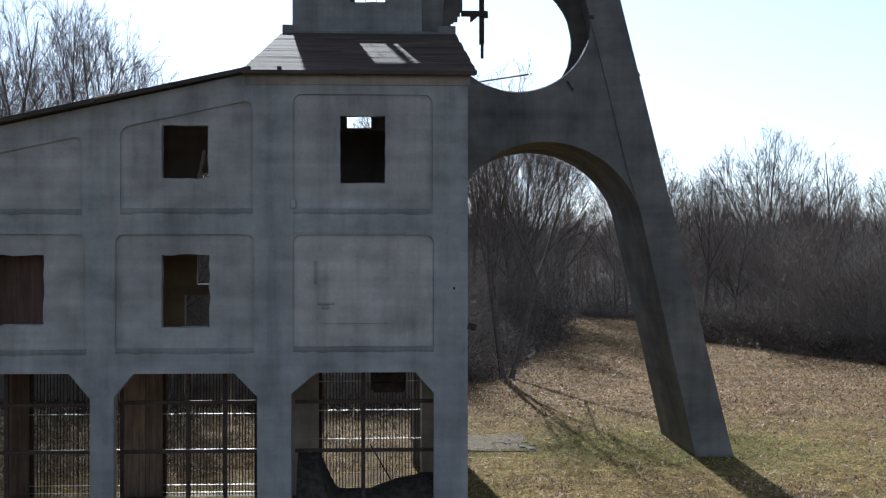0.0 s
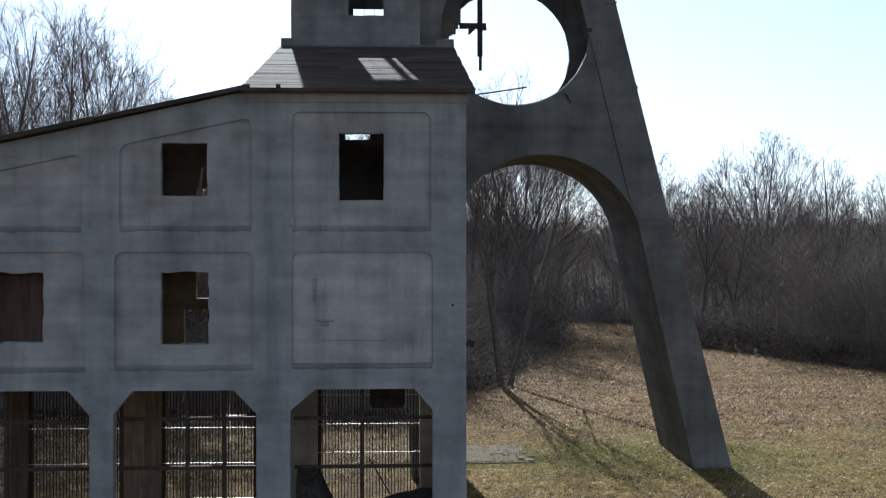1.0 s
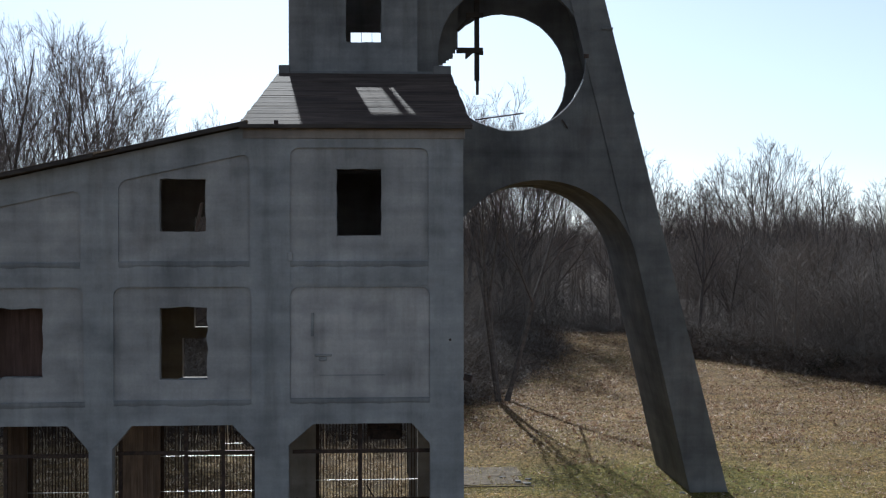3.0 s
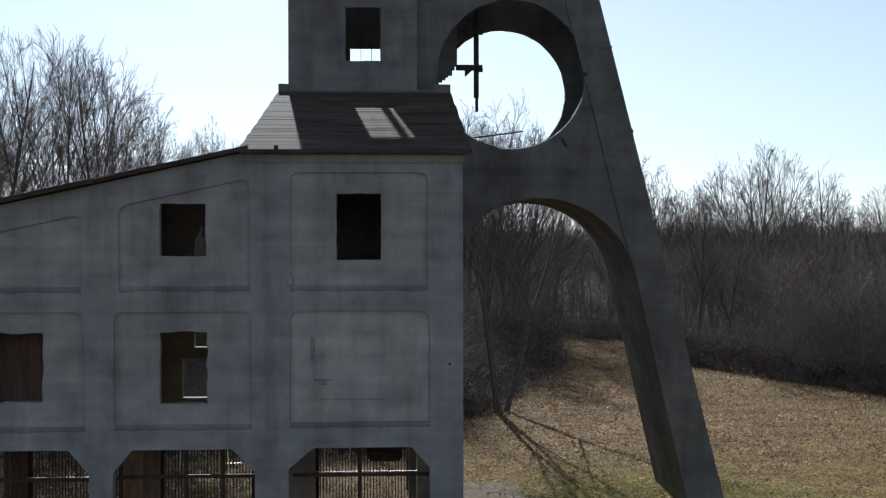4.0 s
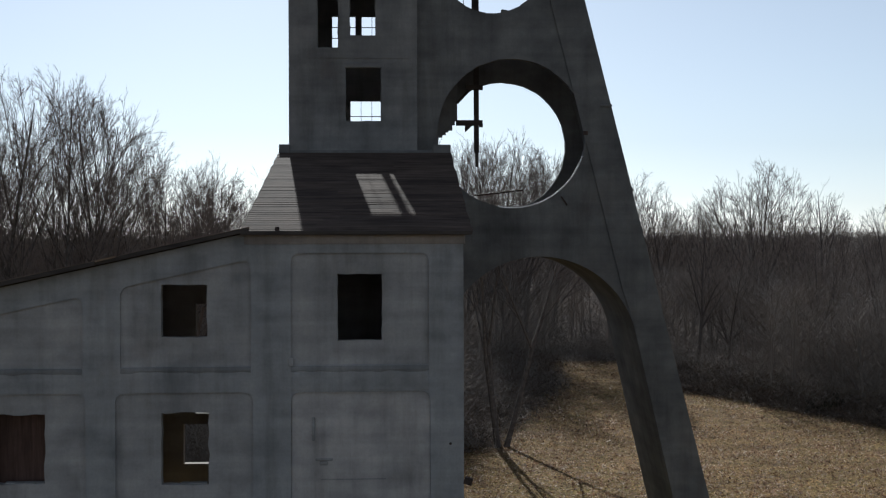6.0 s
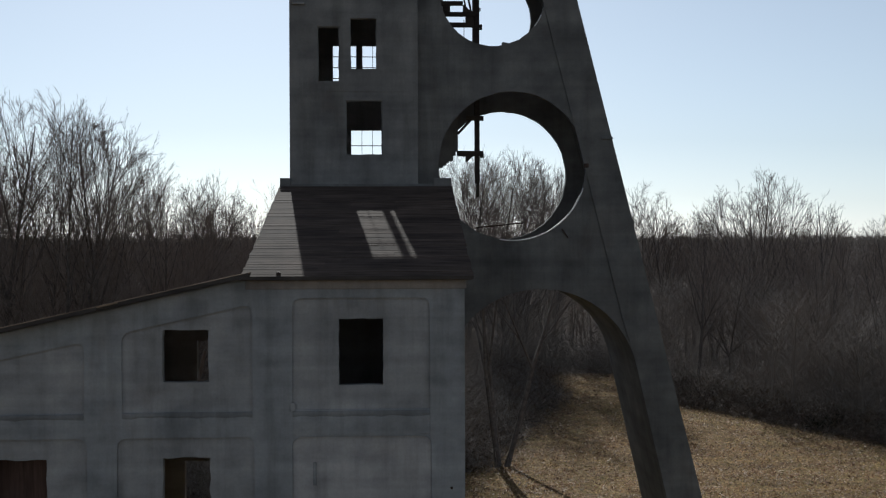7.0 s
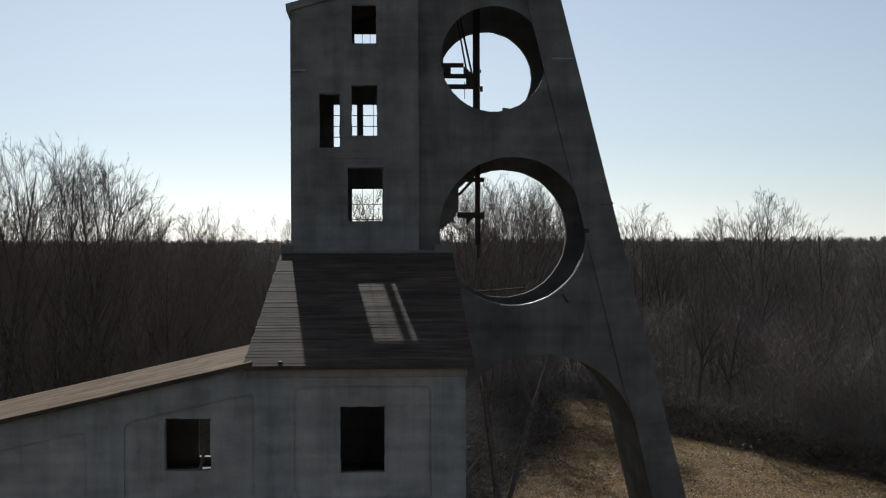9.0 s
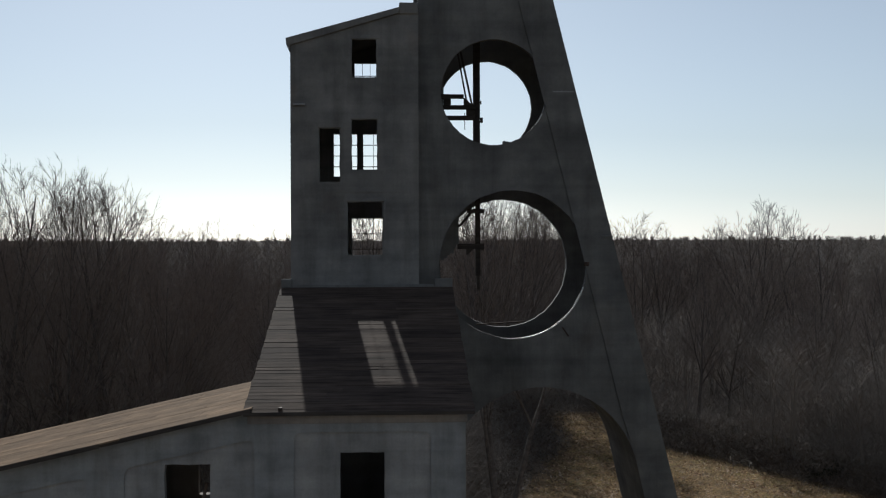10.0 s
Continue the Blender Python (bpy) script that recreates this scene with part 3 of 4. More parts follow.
FLOOR = -0.42
for u0, u1 in ((-11.68, -8.96), (-7.85, -5.1)):
    barred_fence("bar_fence", "rusty steel bar fence behind the open ground bay", u0, u1, FLOOR, 3.66, WB + 0.14, (-0.28, -0.06, 0.97, 2.0), 0.094, 0.027, (u0 + 0.05, u1 - 0.05), "bar fences")
    if u0 > -8:
        stub = thing("rail_stub", "short bright steel rail fixed above the bar fence", "rail", (-6.0, WB + 0.1, 2.36))
        part("rail", boxed(-6.0, -5.44, WB + 0.066, WB + 0.092, 2.352, 2.367), BAR_STEEL, stub)
        for u in (-5.95, -5.5):
            part("clip", boxed(u - 0.015, u + 0.015, WB + 0.0925, WB + 0.125, 2.34, 2.38), STEEL, stub)
end_fence = barred_fence("bar_fence", "rusty steel bar fence behind the open ground bay", -3.32, -0.33, FLOOR, 3.66, WB + 0.14, (1.25, 2.08, 2.93), 0.092, 0.026, (-3.27,), "bar fences")
part("brace", barred((-1.83, WB + 0.08, 1.09), (-1.2, WB + 0.08, 0.0), 0.04), STEEL, end_fence)


def grille(u0, u1, posts, rails, v=0.75):
    ob = thing("grille_gate", "dark rusty steel grille gate standing in a ground bay", "gate", (u0, v, FLOOR), group="grille gates")
    for u in posts:
        part("upright", boxed(u - 0.045, u + 0.045, v - 0.04, v + 0.04, FLOOR, 3.8), STEEL, ob)
    for z in rails:
        part("cross_rail", boxed(u0, u1, v - 0.085, v - 0.042, z - 0.045, z + 0.045), STEEL, ob)
    return ob


grille(-12.5, -8.4, (-12.3, -10.6, -8.5), (1.85, 3.0))
grille(-7.9, -4.4, (-7.82, -6.22, -5.31, -4.5), (1.85, 3.05))
grille(-3.6, -0.2, (-1.93,), (1.85, 3.05))
# plank screens inside the bays
for u0, u1 in ((-8.98, -7.83), (-12.27, -11.66)):
    ob = thing("plank_screen", "dark brown upright plank screen beside the fence", "screen", ((u0 + u1) / 2, WB - 0.1, FLOOR), group="plank screens")
    u = u0
    while u < u1 - 0.02:
        w = min(rnd.uniform(0.12, 0.2), u1 - u)
        part("plank", boxed(u + 0.004, u + w - 0.004, WB - 0.06 - rnd.uniform(0, 0.02), WB - 0.015, FLOOR, 3.8 - rnd.uniform(0, 0.15)), BROWN_WOOD, ob)
        u += w
ob = thing("hanging_chute", "dark steel chute hanging under the bay ceiling", "chute", (-1.0, 3, 3.9))
part("chute_box", soften(boxed(-1.75, -0.85, 2.6, 3.6, 3.1, 3.94), 0.03), STEEL, ob)
part("chute_lip", boxed(-1.7, -0.9, 2.5, 2.6, 3.05, 3.3), STEEL, ob)
floor_in = tagged(new("bay_floor", mesh_from(boxed(-15.0, 0.3, 0.2, 6.62, -0.6, FLOOR + 0.04), "bay_floor", EARTH_FLOOR)), "dusty concrete floor of the open ground bays", "floor", kind="structure")
floor_in.matrix_basis = SITE
# rubble heap in the last bay
ob = thing("earth_mound", "low mound of dark earth and dust in the bay", "mound", (-2, 2.5, FLOOR))
bm = bmesh.new()
bmesh.ops.create_grid(bm, x_segments=34, y_segments=18, size=1.0)
for vtx in bm.verts:
    x, y = vtx.co.x, vtx.co.y
    top = 1.10 + 0.95 * smooth(-0.40, -0.74, x) + 0.36 * smooth(-0.1, 0.9, x)
    h = top * max(0, 1 - y * y) ** 0.7 * (1 + 0.06 * noise.noise((x * 4, y * 2, 2)))
    vtx.co = Vector((-1.87 + x * 1.72, 1.75 + y * 1.2, FLOOR + 0.02 + h))
part("earth_mound", bm, DARK_EARTH, ob)

# ---- the tower ----
tower = thing("winding_tower", "tall sooty concrete winding tower with a sloping roof and empty windows", "tower", (-2.3, 12.5, 0))
TL, TR, TF, TB = -4.34, -0.2, 9.8, 15.1
t_out = [(TL, -0.5), (TR, -0.5), (TR, 22.7), (-0.83, 22.55), (TL, 21.5)]
wins = [(-2.35, -1.57, 20.48, 21.70), (-3.41, -2.76, 17.09, 18.82), (-2.36, -1.55, 17.49, 19.10), (-2.50, -1.38, 14.72, 16.43)]
front_holes = [worn(*w, rnd, 0.012) for w in wins] + [rect(-3.4, -0.4, 10.4, 12.9), rect(-3.9, -0.5, -0.45, 8.9)]
part("front_wall", plate(t_out, front_holes, TF, TF + 0.14), CONCRETE_TOWER, tower)
# shallow framed margins round the front windows and storey bands
for u0, u1, z0, z1 in wins:
    part("lintel", soften(boxed(u0 - 0.06, u1 + 0.1, TF - 0.03, TF - 0.002, z1 + 0.02, z1 + 0.14), 0.01), CONCRETE_TOWER, tower)
part("storey_panel", plate([(-3.75, 16.75), (-0.45, 16.75), (-0.45, 19.45), (-3.75, 19.45)], [rect(u0 - 0.02, u1 + 0.02, z0 - 0.02, z1 + 0.02) for u0, u1, z0, z1 in wins[1:3]], TF - 0.018, TF - 0.003), CONCRETE_TOWER, tower)
part("ledge", soften(boxed(-4.25, -3.85, TF - 0.1, TF - 0.003, 19.55, 19.62), 0.01), CONCRETE, tower)
part("window_post", boxed(-1.33, -1.25, TF - 0.06, TF - 0.003, 14.7, 16.5), CONCRETE_TOWER, tower)
backs = [(-2.36, -1.5, 20.3, 21.68), (-3.13, -2.28, 17.49, 19.08), (-2.05, -1.3, 17.49, 19.08), (-2.47, -1.3, 14.3, 15.98), (-2.76, -1.88, 11.2, 12.6)]
part("back_wall", plate([(TL, -0.5), (TR, -0.5), (TR, 22.7), (-0.83, 22.55), (TL, 21.5)], [rect(*b) for b in backs] + [rect(-3.95, -0.45, -0.45, 7.68)], TB, TB + 0.16), CONCRETE_TOWER, tower)
part("left_wall", boxed(TL, TL + 0.28, TF + 0.143, TB - 0.003, -0.5, 21.45), CONCRETE_TOWER, tower)
part("right_wall", boxed(TR - 0.28, TR, TF + 0.143, TB - 0.003, 3.5, 22.5), CONCRETE_TOWER, tower)
# glazing bars left in the back windows
for (u0, u1, z0, z1), cols, rows in zip(backs[:4], (3, 2, 2, 3), (3, 4, 4, 3)):
    fr = part("window", boxed(u0, u1, TB + 0.06, TB + 0.1, z0 - 0.0, z0 + 0.04), STEEL, tower, "rusty steel glazing bars")
    for i in range(1, rows):
        z = z0 + (z1 - z0) * i / rows
        part("glazing_bar", boxed(u0, u1, TB + 0.065, TB + 0.09, z - 0.014, z + 0.014), STEEL, fr)
    for i in range(1, cols):
        u = u0 + (u1 - u0) * i / cols
        part("glazing_bar", boxed(u - 0.009, u + 0.009, TB + 0.061, TB + 0.064, z0 + 0.05, z1), STEEL, fr)
# roof slab with a lip at the low eaves
roof = plate([(TL - 0.12, 21.5), (TL - 0.02, 21.28), (TL, 21.5), (-0.83, 22.56), (-0.83, 22.74), (TL - 0.14, 21.72)], [], TF - 0.1, TB + 0.4)
part("roof", roof, CONCRETE_TOWER, tower)
part("roof_kerb", soften(boxed(-0.82, -0.21, TF - 0.05, TF + 0.5, 22.52, 22.9), 0.03), CONCRETE_TOWER, tower)
for u0, u1, z1 in ((-4.65, -4.30, 13.95), (-4.297, 0.297, 13.76), (0.30, 0.88, 13.95)):
    part("base_ledge", soften(boxed(u0, u1, 9.64, 9.797, 13.62, z1), 0.02), CONCRETE_FRAME, tower, "dark ledge at the roof's head")

# ---- the raking frame: two walls with round openings over an arch, joined at the rim ----
rake = thing("raking_headframe", "massive dark concrete headframe with two round openings and an arch", "headframe", (9.4, 12.4, 0))
FV0, FV1, BV0, BV1 = 10.3, 10.5, 14.98, 15.2
TOP = 24.6


def rim_u(z):
    return 10.07 - 0.2512 * z


RING1, RING2 = (3.09, 14.32, 2.345), (2.45, 20.06, 1.70)
FRONT1, FRONT2 = (2.93, 14.38, 2.45), (2.30, 20.07, 1.74)      # the front wall's openings are cut wider
arch = [(0.62, -0.5), (0.62, 7.06)] + [(3.87 - 3.25 * math.cos(a), 7.06 + 3.25 * math.sin(a)) for a in [radians(166.5) * i / 36 for i in range(1, 37)]] + [(8.92, -0.5)]
f_out = [(TR + 0.003, -0.5)] + arch + [(rim_u(-0.5), -0.5), (rim_u(TOP), TOP), (TR + 0.003, TOP)]


def chipped(c, r):
    pts = []
    for i, (u, z) in enumerate(circle(*c, 72)):
        s = 1 + r.uniform(-0.006, 0.006)
        pts.append((c[0] + (u - c[0]) * s, c[1] + (z - c[1]) * s))
    return pts


for name, v0, v1, rings in (("front_wall", FV0, FV1, (FRONT1, FRONT2)), ("back_wall", BV0, BV1, (RING1, RING2))):
    part(name, plate(f_out, [chipped(c, rnd) for c in rings], v0, v1), CONCRETE_FRAME, rake)
# the raking outer strip stands proud of the front wall
strip = [(8.92, -0.5), (rim_u(-0.5) + 0.004, -0.5), (rim_u(12.45) + 0.004, 12.45), (rim_u(12.45) + 0.05, 12.5), (rim_u(12.6) + 0.004, 12.62), (rim_u(TOP) + 0.004, TOP), (rim_u(TOP) - 1.15, TOP), (rim_u(13) - 1.13, 13), (rim_u(9.4) - 1.15, 9.4), (7.05, 7.76)]
part("raking_strip", plate(strip, [], FV0 - 0.05, FV0 - 0.003), CONCRETE_FRAME, rake)
part("step", soften(boxed(rim_u(15.3) - 0.35, rim_u(15.3) + 0.03, FV0 - 0.12, FV0 - 0.092, 15.25, 15.33), 0.008), CONCRETE_FRAME, rake)


def tube_wall(name, pts, thick, closed=False):
    """A wall that follows a line in the u-z plane between the two faces."""
    bm = bmesh.new()
    n = len(pts)
    rows = []
    for i, (u, z) in enumerate(pts):
        a, b = pts[max(0, i - 1)], pts[min(n - 1, i + 1)]
        d = Vector((b[0] - a[0], b[1] - a[1])).normalized()
        nu, nz = -d.y * thick, d.x * thick
        rows.append([bm.verts.new(p) for p in ((u, FV1 + 0.002, z), (u, BV0 - 0.002, z), (u + nu, BV0 - 0.002, z + nz), (u + nu, FV1 + 0.002, z + nz))])
    for r0, r1 in zip(rows, rows[1:]):
        for i in range(4):
            j = (i + 1) % 4
            bm.faces.new((r0[i], r0[j], r1[j], r1[i]))
    bm.faces.new(rows[0][::-1])
    bm.faces.new(rows[-1])
    part(name, bm, CONCRETE_FRAME, rake)


tube_wall("outer_rim", [(rim_u(z), z) for z in (-0.5, 6, 12, 18, TOP)], 0.35)
tube_wall("arch_soffit", arch, 0.3)
part("top_slab", boxed(TR + 0.3, rim_u(TOP) - 0.4, FV1 + 0.003, BV0 - 0.003, TOP - 0.4, TOP - 0.02), CONCRETE_FRAME, rake)
# ragged rests of an infill wall between the faces, left of the guide post
part("infill_rest", plate([(-0.19, 14.48), (0.79, 14.48), (0.79, 14.56), (0.905, 14.56), (0.905, 14.66), (1.0, 14.66), (1.0, 14.72), (1.14, 14.72), (1.14, 14.91), (1.225, 14.91), (1.225, 15.05), (1.31, 15.05), (1.31, 16.6), (-0.19, 16.6)], [], 12.95, 13.2), CONCRETE_FRAME, rake, "broken masonry infill")
part("infill_rest", plate([(-0.19, 18.2), (0.55, 18.2), (0.62, 19.1), (0.79, 19.5), (0.79, 22.0), (-0.19, 22.0)], [], 12.95, 13.2), CONCRETE_FRAME, rake, "broken masonry infill")
bm = boxed(2.60, 2.90, FV0 + 0.01, FV1 - 0.01, 18.25, 18.50)
for vtx in bm.verts:
    if vtx.co.z > 18.4:
        vtx.co.z -= 0.35 * abs(vtx.co.x - 2.68)
part("chip", soften(bm, 0.03), CONCRETE_FRAME, rake)
part("bolt_block", soften(boxed(5.30, 5.46, FV0 - 0.06, FV0 - 0.003, 14.32, 14.46), 0.01), STEEL, rake)
part("pour_joint", boxed(6.45, rim_u(9.95) - 1.1, FV0 - 0.03, FV0 - 0.003, 9.9, 9.96), CONCRETE_FRAME, rake)


def arc(name, c, r, a0, a1, v, w):
    bm = bmesh.new()
    pts = [(c[0] + r * math.cos(radians(a)), v, c[1] + r * math.sin(radians(a))) for a in np.linspace(a0, a1, 20)]
    for p, q in zip(pts, pts[1:]):
        bar(bm, p, q, w)
    part(name, bm, BAR_STEEL, rake, "bright steel arc in place of the opening's sunlit lip")


# Bright arcs stand in for the sunlit lips of the front openings.
arc("lit_lip", FRONT2, 1.75, -38, -24, FV0 - 0.02, 0.03)
part("pour_joint", boxed(4.25, 4.97, FV0 - 0.058, FV0 - 0.052, 20.07, 20.11), CONCRETE, rake)
arc("lit_lip", FRONT1, 2.46, -100, -18, FV0 - 0.02, 0.035)
part("strap", barred((4.56, FV0 - 0.05, 12.3), (4.76, FV0 - 0.06, 12.0), 0.045), STEEL, rake, "dangling rusty strap")
# loose steel rod on the sill of the lower opening
rod = thing("loose_rod", "thin bent steel rod lying across the round opening", "rod", (2.0, 10.5, 12.2))
part("rod", barred((1.75, 11.0, 12.35), (3.3, 10.25, 12.5), 0.05, sides=6), STEEL, rod)

# old guide timbers between the two faces
guides = thing("guide_frame", "old dark timber and steel guide frame hanging inside the openings", "guide frame", (2.0, 13.0, 13.5))
part("post", boxed(1.90, 2.07, 12.92, 13.10, 13.93, 23.5), DARK_WOOD, guides)
part("post", boxed(1.83, 1.897, 12.95, 13.07, 18.0, 23.5), DARK_WOOD, guides)
part("post_end", boxed(1.95, 2.05, 12.96, 13.06, 13.44, 13.93), DARK_WOOD, guides)
for z, h, u0, u1 in ((14.965, 0.19, 1.26, 2.19), (16.20, 0.16, 1.6, 2.2), (19.465, 0.16, 0.6, 1.88), (19.835, 0.15, 0.6, 1.92), (20.215, 0.15, 0.6, 1.49)):
    part("beam", boxed(u0, u1, 12.80, 12.917, z - h / 2, z + h / 2), DARK_WOOD, guides)
for a, b, w in (((1.30, 12.86, 15.66), (1.86, 12.86, 16.26), 0.09), ((1.24, 12.9, 22.0), (1.58, 12.9, 20.12), 0.055), ((1.34, 12.9, 22.0), (1.79, 12.9, 19.90), 0.065)):
    part("brace", barred(a, b, w), DARK_WOOD, guides)
bm = plate([(1.57, 14.66), (1.60, 14.66), (1.83, 14.87), (1.57, 14.87)], [], 12.82, 12.9)
part("bracket", bm, DARK_WOOD, guides)
for u0, u1, z0, z1 in ((2.073, 2.20, 14.82, 14.94), (0.79, 1.04, 19.92, 20.138), (1.58, 1.826, 19.55, 19.757), (2.073, 2.16, 19.30, 19.48), (2.073, 2.11, 19.95, 20.06)):
    part("block", boxed(u0, u1, 12.81, 12.93, z0, z1), DARK_WOOD, guides)
bm = plate([(1.49, 19.92), (1.826, 19.92), (1.70, 20.0), (1.56, 20.16), (1.49, 20.16)], [], 12.82, 12.91)
part("gusset", bm, DARK_WOOD, guides)
part("hanging_wire", barred((1.53, 12.9, 19.05), (1.53, 12.9, 19.65), 0.022), STEEL, guides)

# ---- bits on the ground beside the building ----
def lie(bm, lift, base=0.0):
    """Lets a flat piece follow the ground under it."""
    for vtx in bm.verts:
        w = SITE @ Vector((vtx.co.x, vtx.co.y, 0))
        vtx.co.z = ground_z(w.x, w.y) + (lift if vtx.co.z > base else -0.15)
    return bm


ob = thing("ground_slab", "old cracked concrete slab lying flush in the grass", "slab", (2.7, 13.5, 0))
for u0, u1, v0, v1, lift in ((1.2, 2.35, 12.1, 13.9, 0.02), (2.38, 3.45, 12.2, 13.6, 0.012), (1.3, 2.2, 13.93, 15.5, 0.01), (2.24, 3.6, 13.64, 15.3, 0.022)):
    bm = boxed(u0, u1, v0, v1, -0.1, 0.1)
    bmesh.ops.subdivide_edges(bm, edges=bm.edges[:], cuts=3, use_grid_fill=True)
    for vtx in bm.verts:
        vtx.co += Vector((rnd.uniform(-0.05, 0.05), rnd.uniform(-0.05, 0.05), 0))
    part("slab", lie(bm, lift), SLAB, ob)
ob = thing("kerb_beam", "pale weathered beam lying along the slab's edge", "beam", (2.4, 11.8, 0))
bm = boxed(0.9, 3.75, 11.72, 11.80, -0.1, 0.1)
bmesh.ops.subdivide_edges(bm, edges=[e for e in bm.edges if abs(e.verts[0].co.x - e.verts[1].co.x) > 1], cuts=6)
part("beam", lie(bm, 0.035), SLAB, ob)
ob = thing("broken_plate", "tilted broken concrete plate on the slab's edge", "rubble", (3.5, 12.4, 0))
bm = lie(plate([(3.4, 0.0), (3.72, 0.0), (3.66, 0.12), (3.45, 0.12)], [], 12.2, 12.6), 0.035, 0.06)
part("plate", bm, SLAB, ob)
for u, v, s in ((3.35, 12.5, 0.12), (3.62, 12.15, 0.13), (2.9, 13.3, 0.1), (3.75, 12.9, 0.1), (8.4, 11.6, 0.07), (8.55, 10.2, 0.09)):
    ob = thing("concrete_chunk", "broken lump of pale concrete in the grass", "rubble", (u, v, 0.0), group="broken lumps")
    bm = boxed(u - s, u + s, v - s * 0.7, v + s * 0.7, -0.08, s * 0.05)
    for vtx in bm.verts:
        vtx.co += Vector((rnd.uniform(-s, s), rnd.uniform(-s, s), rnd.uniform(-s, s) * 0.4)) * 0.35
    part("lump", soften(bm, 0.012), RUBBLE, ob)

# ---- trees ----
def grow_tree(seed, height, stems, spread, fork, limbs_n, kids, fine):
    """A bare tree: (limb verts, faces), (twig verts, faces). The trunk divides into rising limbs that reach
    the rounded outline of the crown; every limb carries boughs, branches and straight fine twigs."""
    r = random.Random(seed)
    wood, twigs = ([], []), ([], [])

    def tube(pts, rads, sides, out):
        vs, fs = out
        base = len(vs)
        for i, (p, rad) in enumerate(zip(pts, rads)):
            d = (pts[min(i + 1, len(pts) - 1)] - pts[max(i - 1, 0)]).normalized()
            a = d.cross(Vector((0.31, 0.95, 0.05))).normalized()
            b = d.cross(a)
            for s in range(sides):
                t = 2 * math.pi * s / sides
                q = p + (a * math.cos(t) + b * math.sin(t)) * rad
                vs.append((q.x, q.y, q.z))
        for i in range(len(pts) - 1):
            for s in range(sides):
                j = (s + 1) % sides
                fs.append((base + i * sides + s, base + i * sides + j, base + (i + 1) * sides + j, base + (i + 1) * sides + s))

    def spike(p, q, rad):
        vs, fs = twigs
        b = len(vs)
        d = (q - p).normalized()
        a = d.cross(Vector((0.31, 0.95, 0.05))).normalized()
        c = d.cross(a)
        for s in range(3):
            w = p + (a * math.cos(2.094 * s) + c * math.sin(2.094 * s)) * rad
            vs.append((w.x, w.y, w.z))
        vs.append((q.x, q.y, q.z))
        fs.extend(((b, b + 1, b + 3), (b + 1, b + 2, b + 3), (b + 2, b, b + 3)))

    cz, rz, rx = 0.56 * height, 0.44 * height, 0.27 * height * spread

    def reach(p, d):
        """How far from p along d the rounded outline of the crown lies."""
        a = (d.x * d.x + d.y * d.y) / rx ** 2 + d.z * d.z / rz ** 2
        b = 2 * ((p.x * d.x + p.y * d.y) / rx ** 2 + (p.z - cz) * d.z / rz ** 2)
        c = (p.x * p.x + p.y * p.y) / rx ** 2 + (p.z - cz) ** 2 / rz ** 2 - 1
        q = b * b - 4 * a * c
        return max(0.0, (-b + math.sqrt(q)) / (2 * a)) if q > 0 else 0.0

    def turned(d, az, ang):
        side = d.cross(Vector((math.cos(az), math.sin(az), 0.15))).normalized()
        return (d * math.cos(ang) + side * math.sin(ang)).normalized()

    def run(p, d, length, rad, tip, n, wob, up):
        """A gently bending line of wood."""
        pts, rads, dirs = [p.copy()], [rad], [d.copy()]
        bend = Vector((r.uniform(-1, 1), r.uniform(-1, 1), r.uniform(-0.6, 0.6))) * wob * 0.35
        for i in range(n):
            d = (d + bend + Vector((r.uniform(-1, 1), r.uniform(-1, 1), r.uniform(-1, 1))) * wob + Vector((0, 0, up))).normalized()
            p = p + d * (length / n)
            pts.append(p.copy())
            rads.append(rad + (tip - rad) * ((i + 1) / n) ** 0.85)
            dirs.append(d.copy())
        return pts, rads, dirs

    def twig(p, d, length, az):
        spike(p, p + d * length, fine)
        for k in range(kids[4]):
            az += 2.4
            o = p + d * length * r.uniform(0.1, 0.8)
            spike(o, o + turned(d, az, radians(r.uniform(18, 36))) * length * r.uniform(0.4, 0.8), fine * 0.85)

    def bough(p, d, length, rad, level, az):
        """Level 1: limb; 2: bough; 3: branch; 4: branchlet, set with twigs."""
        n = (0, 10, 7, 5, 3)[level]
        pts, rads, dirs = run(p, d, length, rad, max(rad * (0, 0.14, 0.16, 0.3, 0.5)[level], fine), n, (0, 0.025, 0.035, 0.035, 0.03)[level], (0, 0.010, 0.03, 0.025, 0.015)[level])
        tube(pts, rads, (0, 6, 5, 4, 3)[level], wood if level < 3 else twigs)
        count = max(2, round(kids[level - 1] * (min(1.4, length / (height * 0.5)) if level == 1 else 1)))
        lo = (0, 0.16, 0.18, 0.14, 0.1)[level]
        for k in range(count):
            s = lo + (0.93 - lo) * (k + r.uniform(0.1, 0.9)) / count
            i = min(int(s * n), n - 1)
            o = pts[i].lerp(pts[i + 1], s * n - i)
            az += 2.4 + r.uniform(-0.6, 0.6)
            dd = turned(dirs[i], az, radians(r.uniform(*((0, 0), (18, 38), (18, 36), (20, 38), (18, 36))[level])))
            if dd.z < -0.15:
                dd = Vector((dd.x, dd.y, -0.15)).normalized()
            room = reach(o, dd)
            ln = length * ((0, 0.56, 0.50, 0.50, 0.5)[level] * (1 - 0.55 * s) + 0.09) * r.uniform(0.65, 1.2)
            if room < 0.5 * ln and r.random() < 0.5:
                continue
            ln = min(ln, max(room * r.uniform(0.95, 1.2), 0.5 * ln))
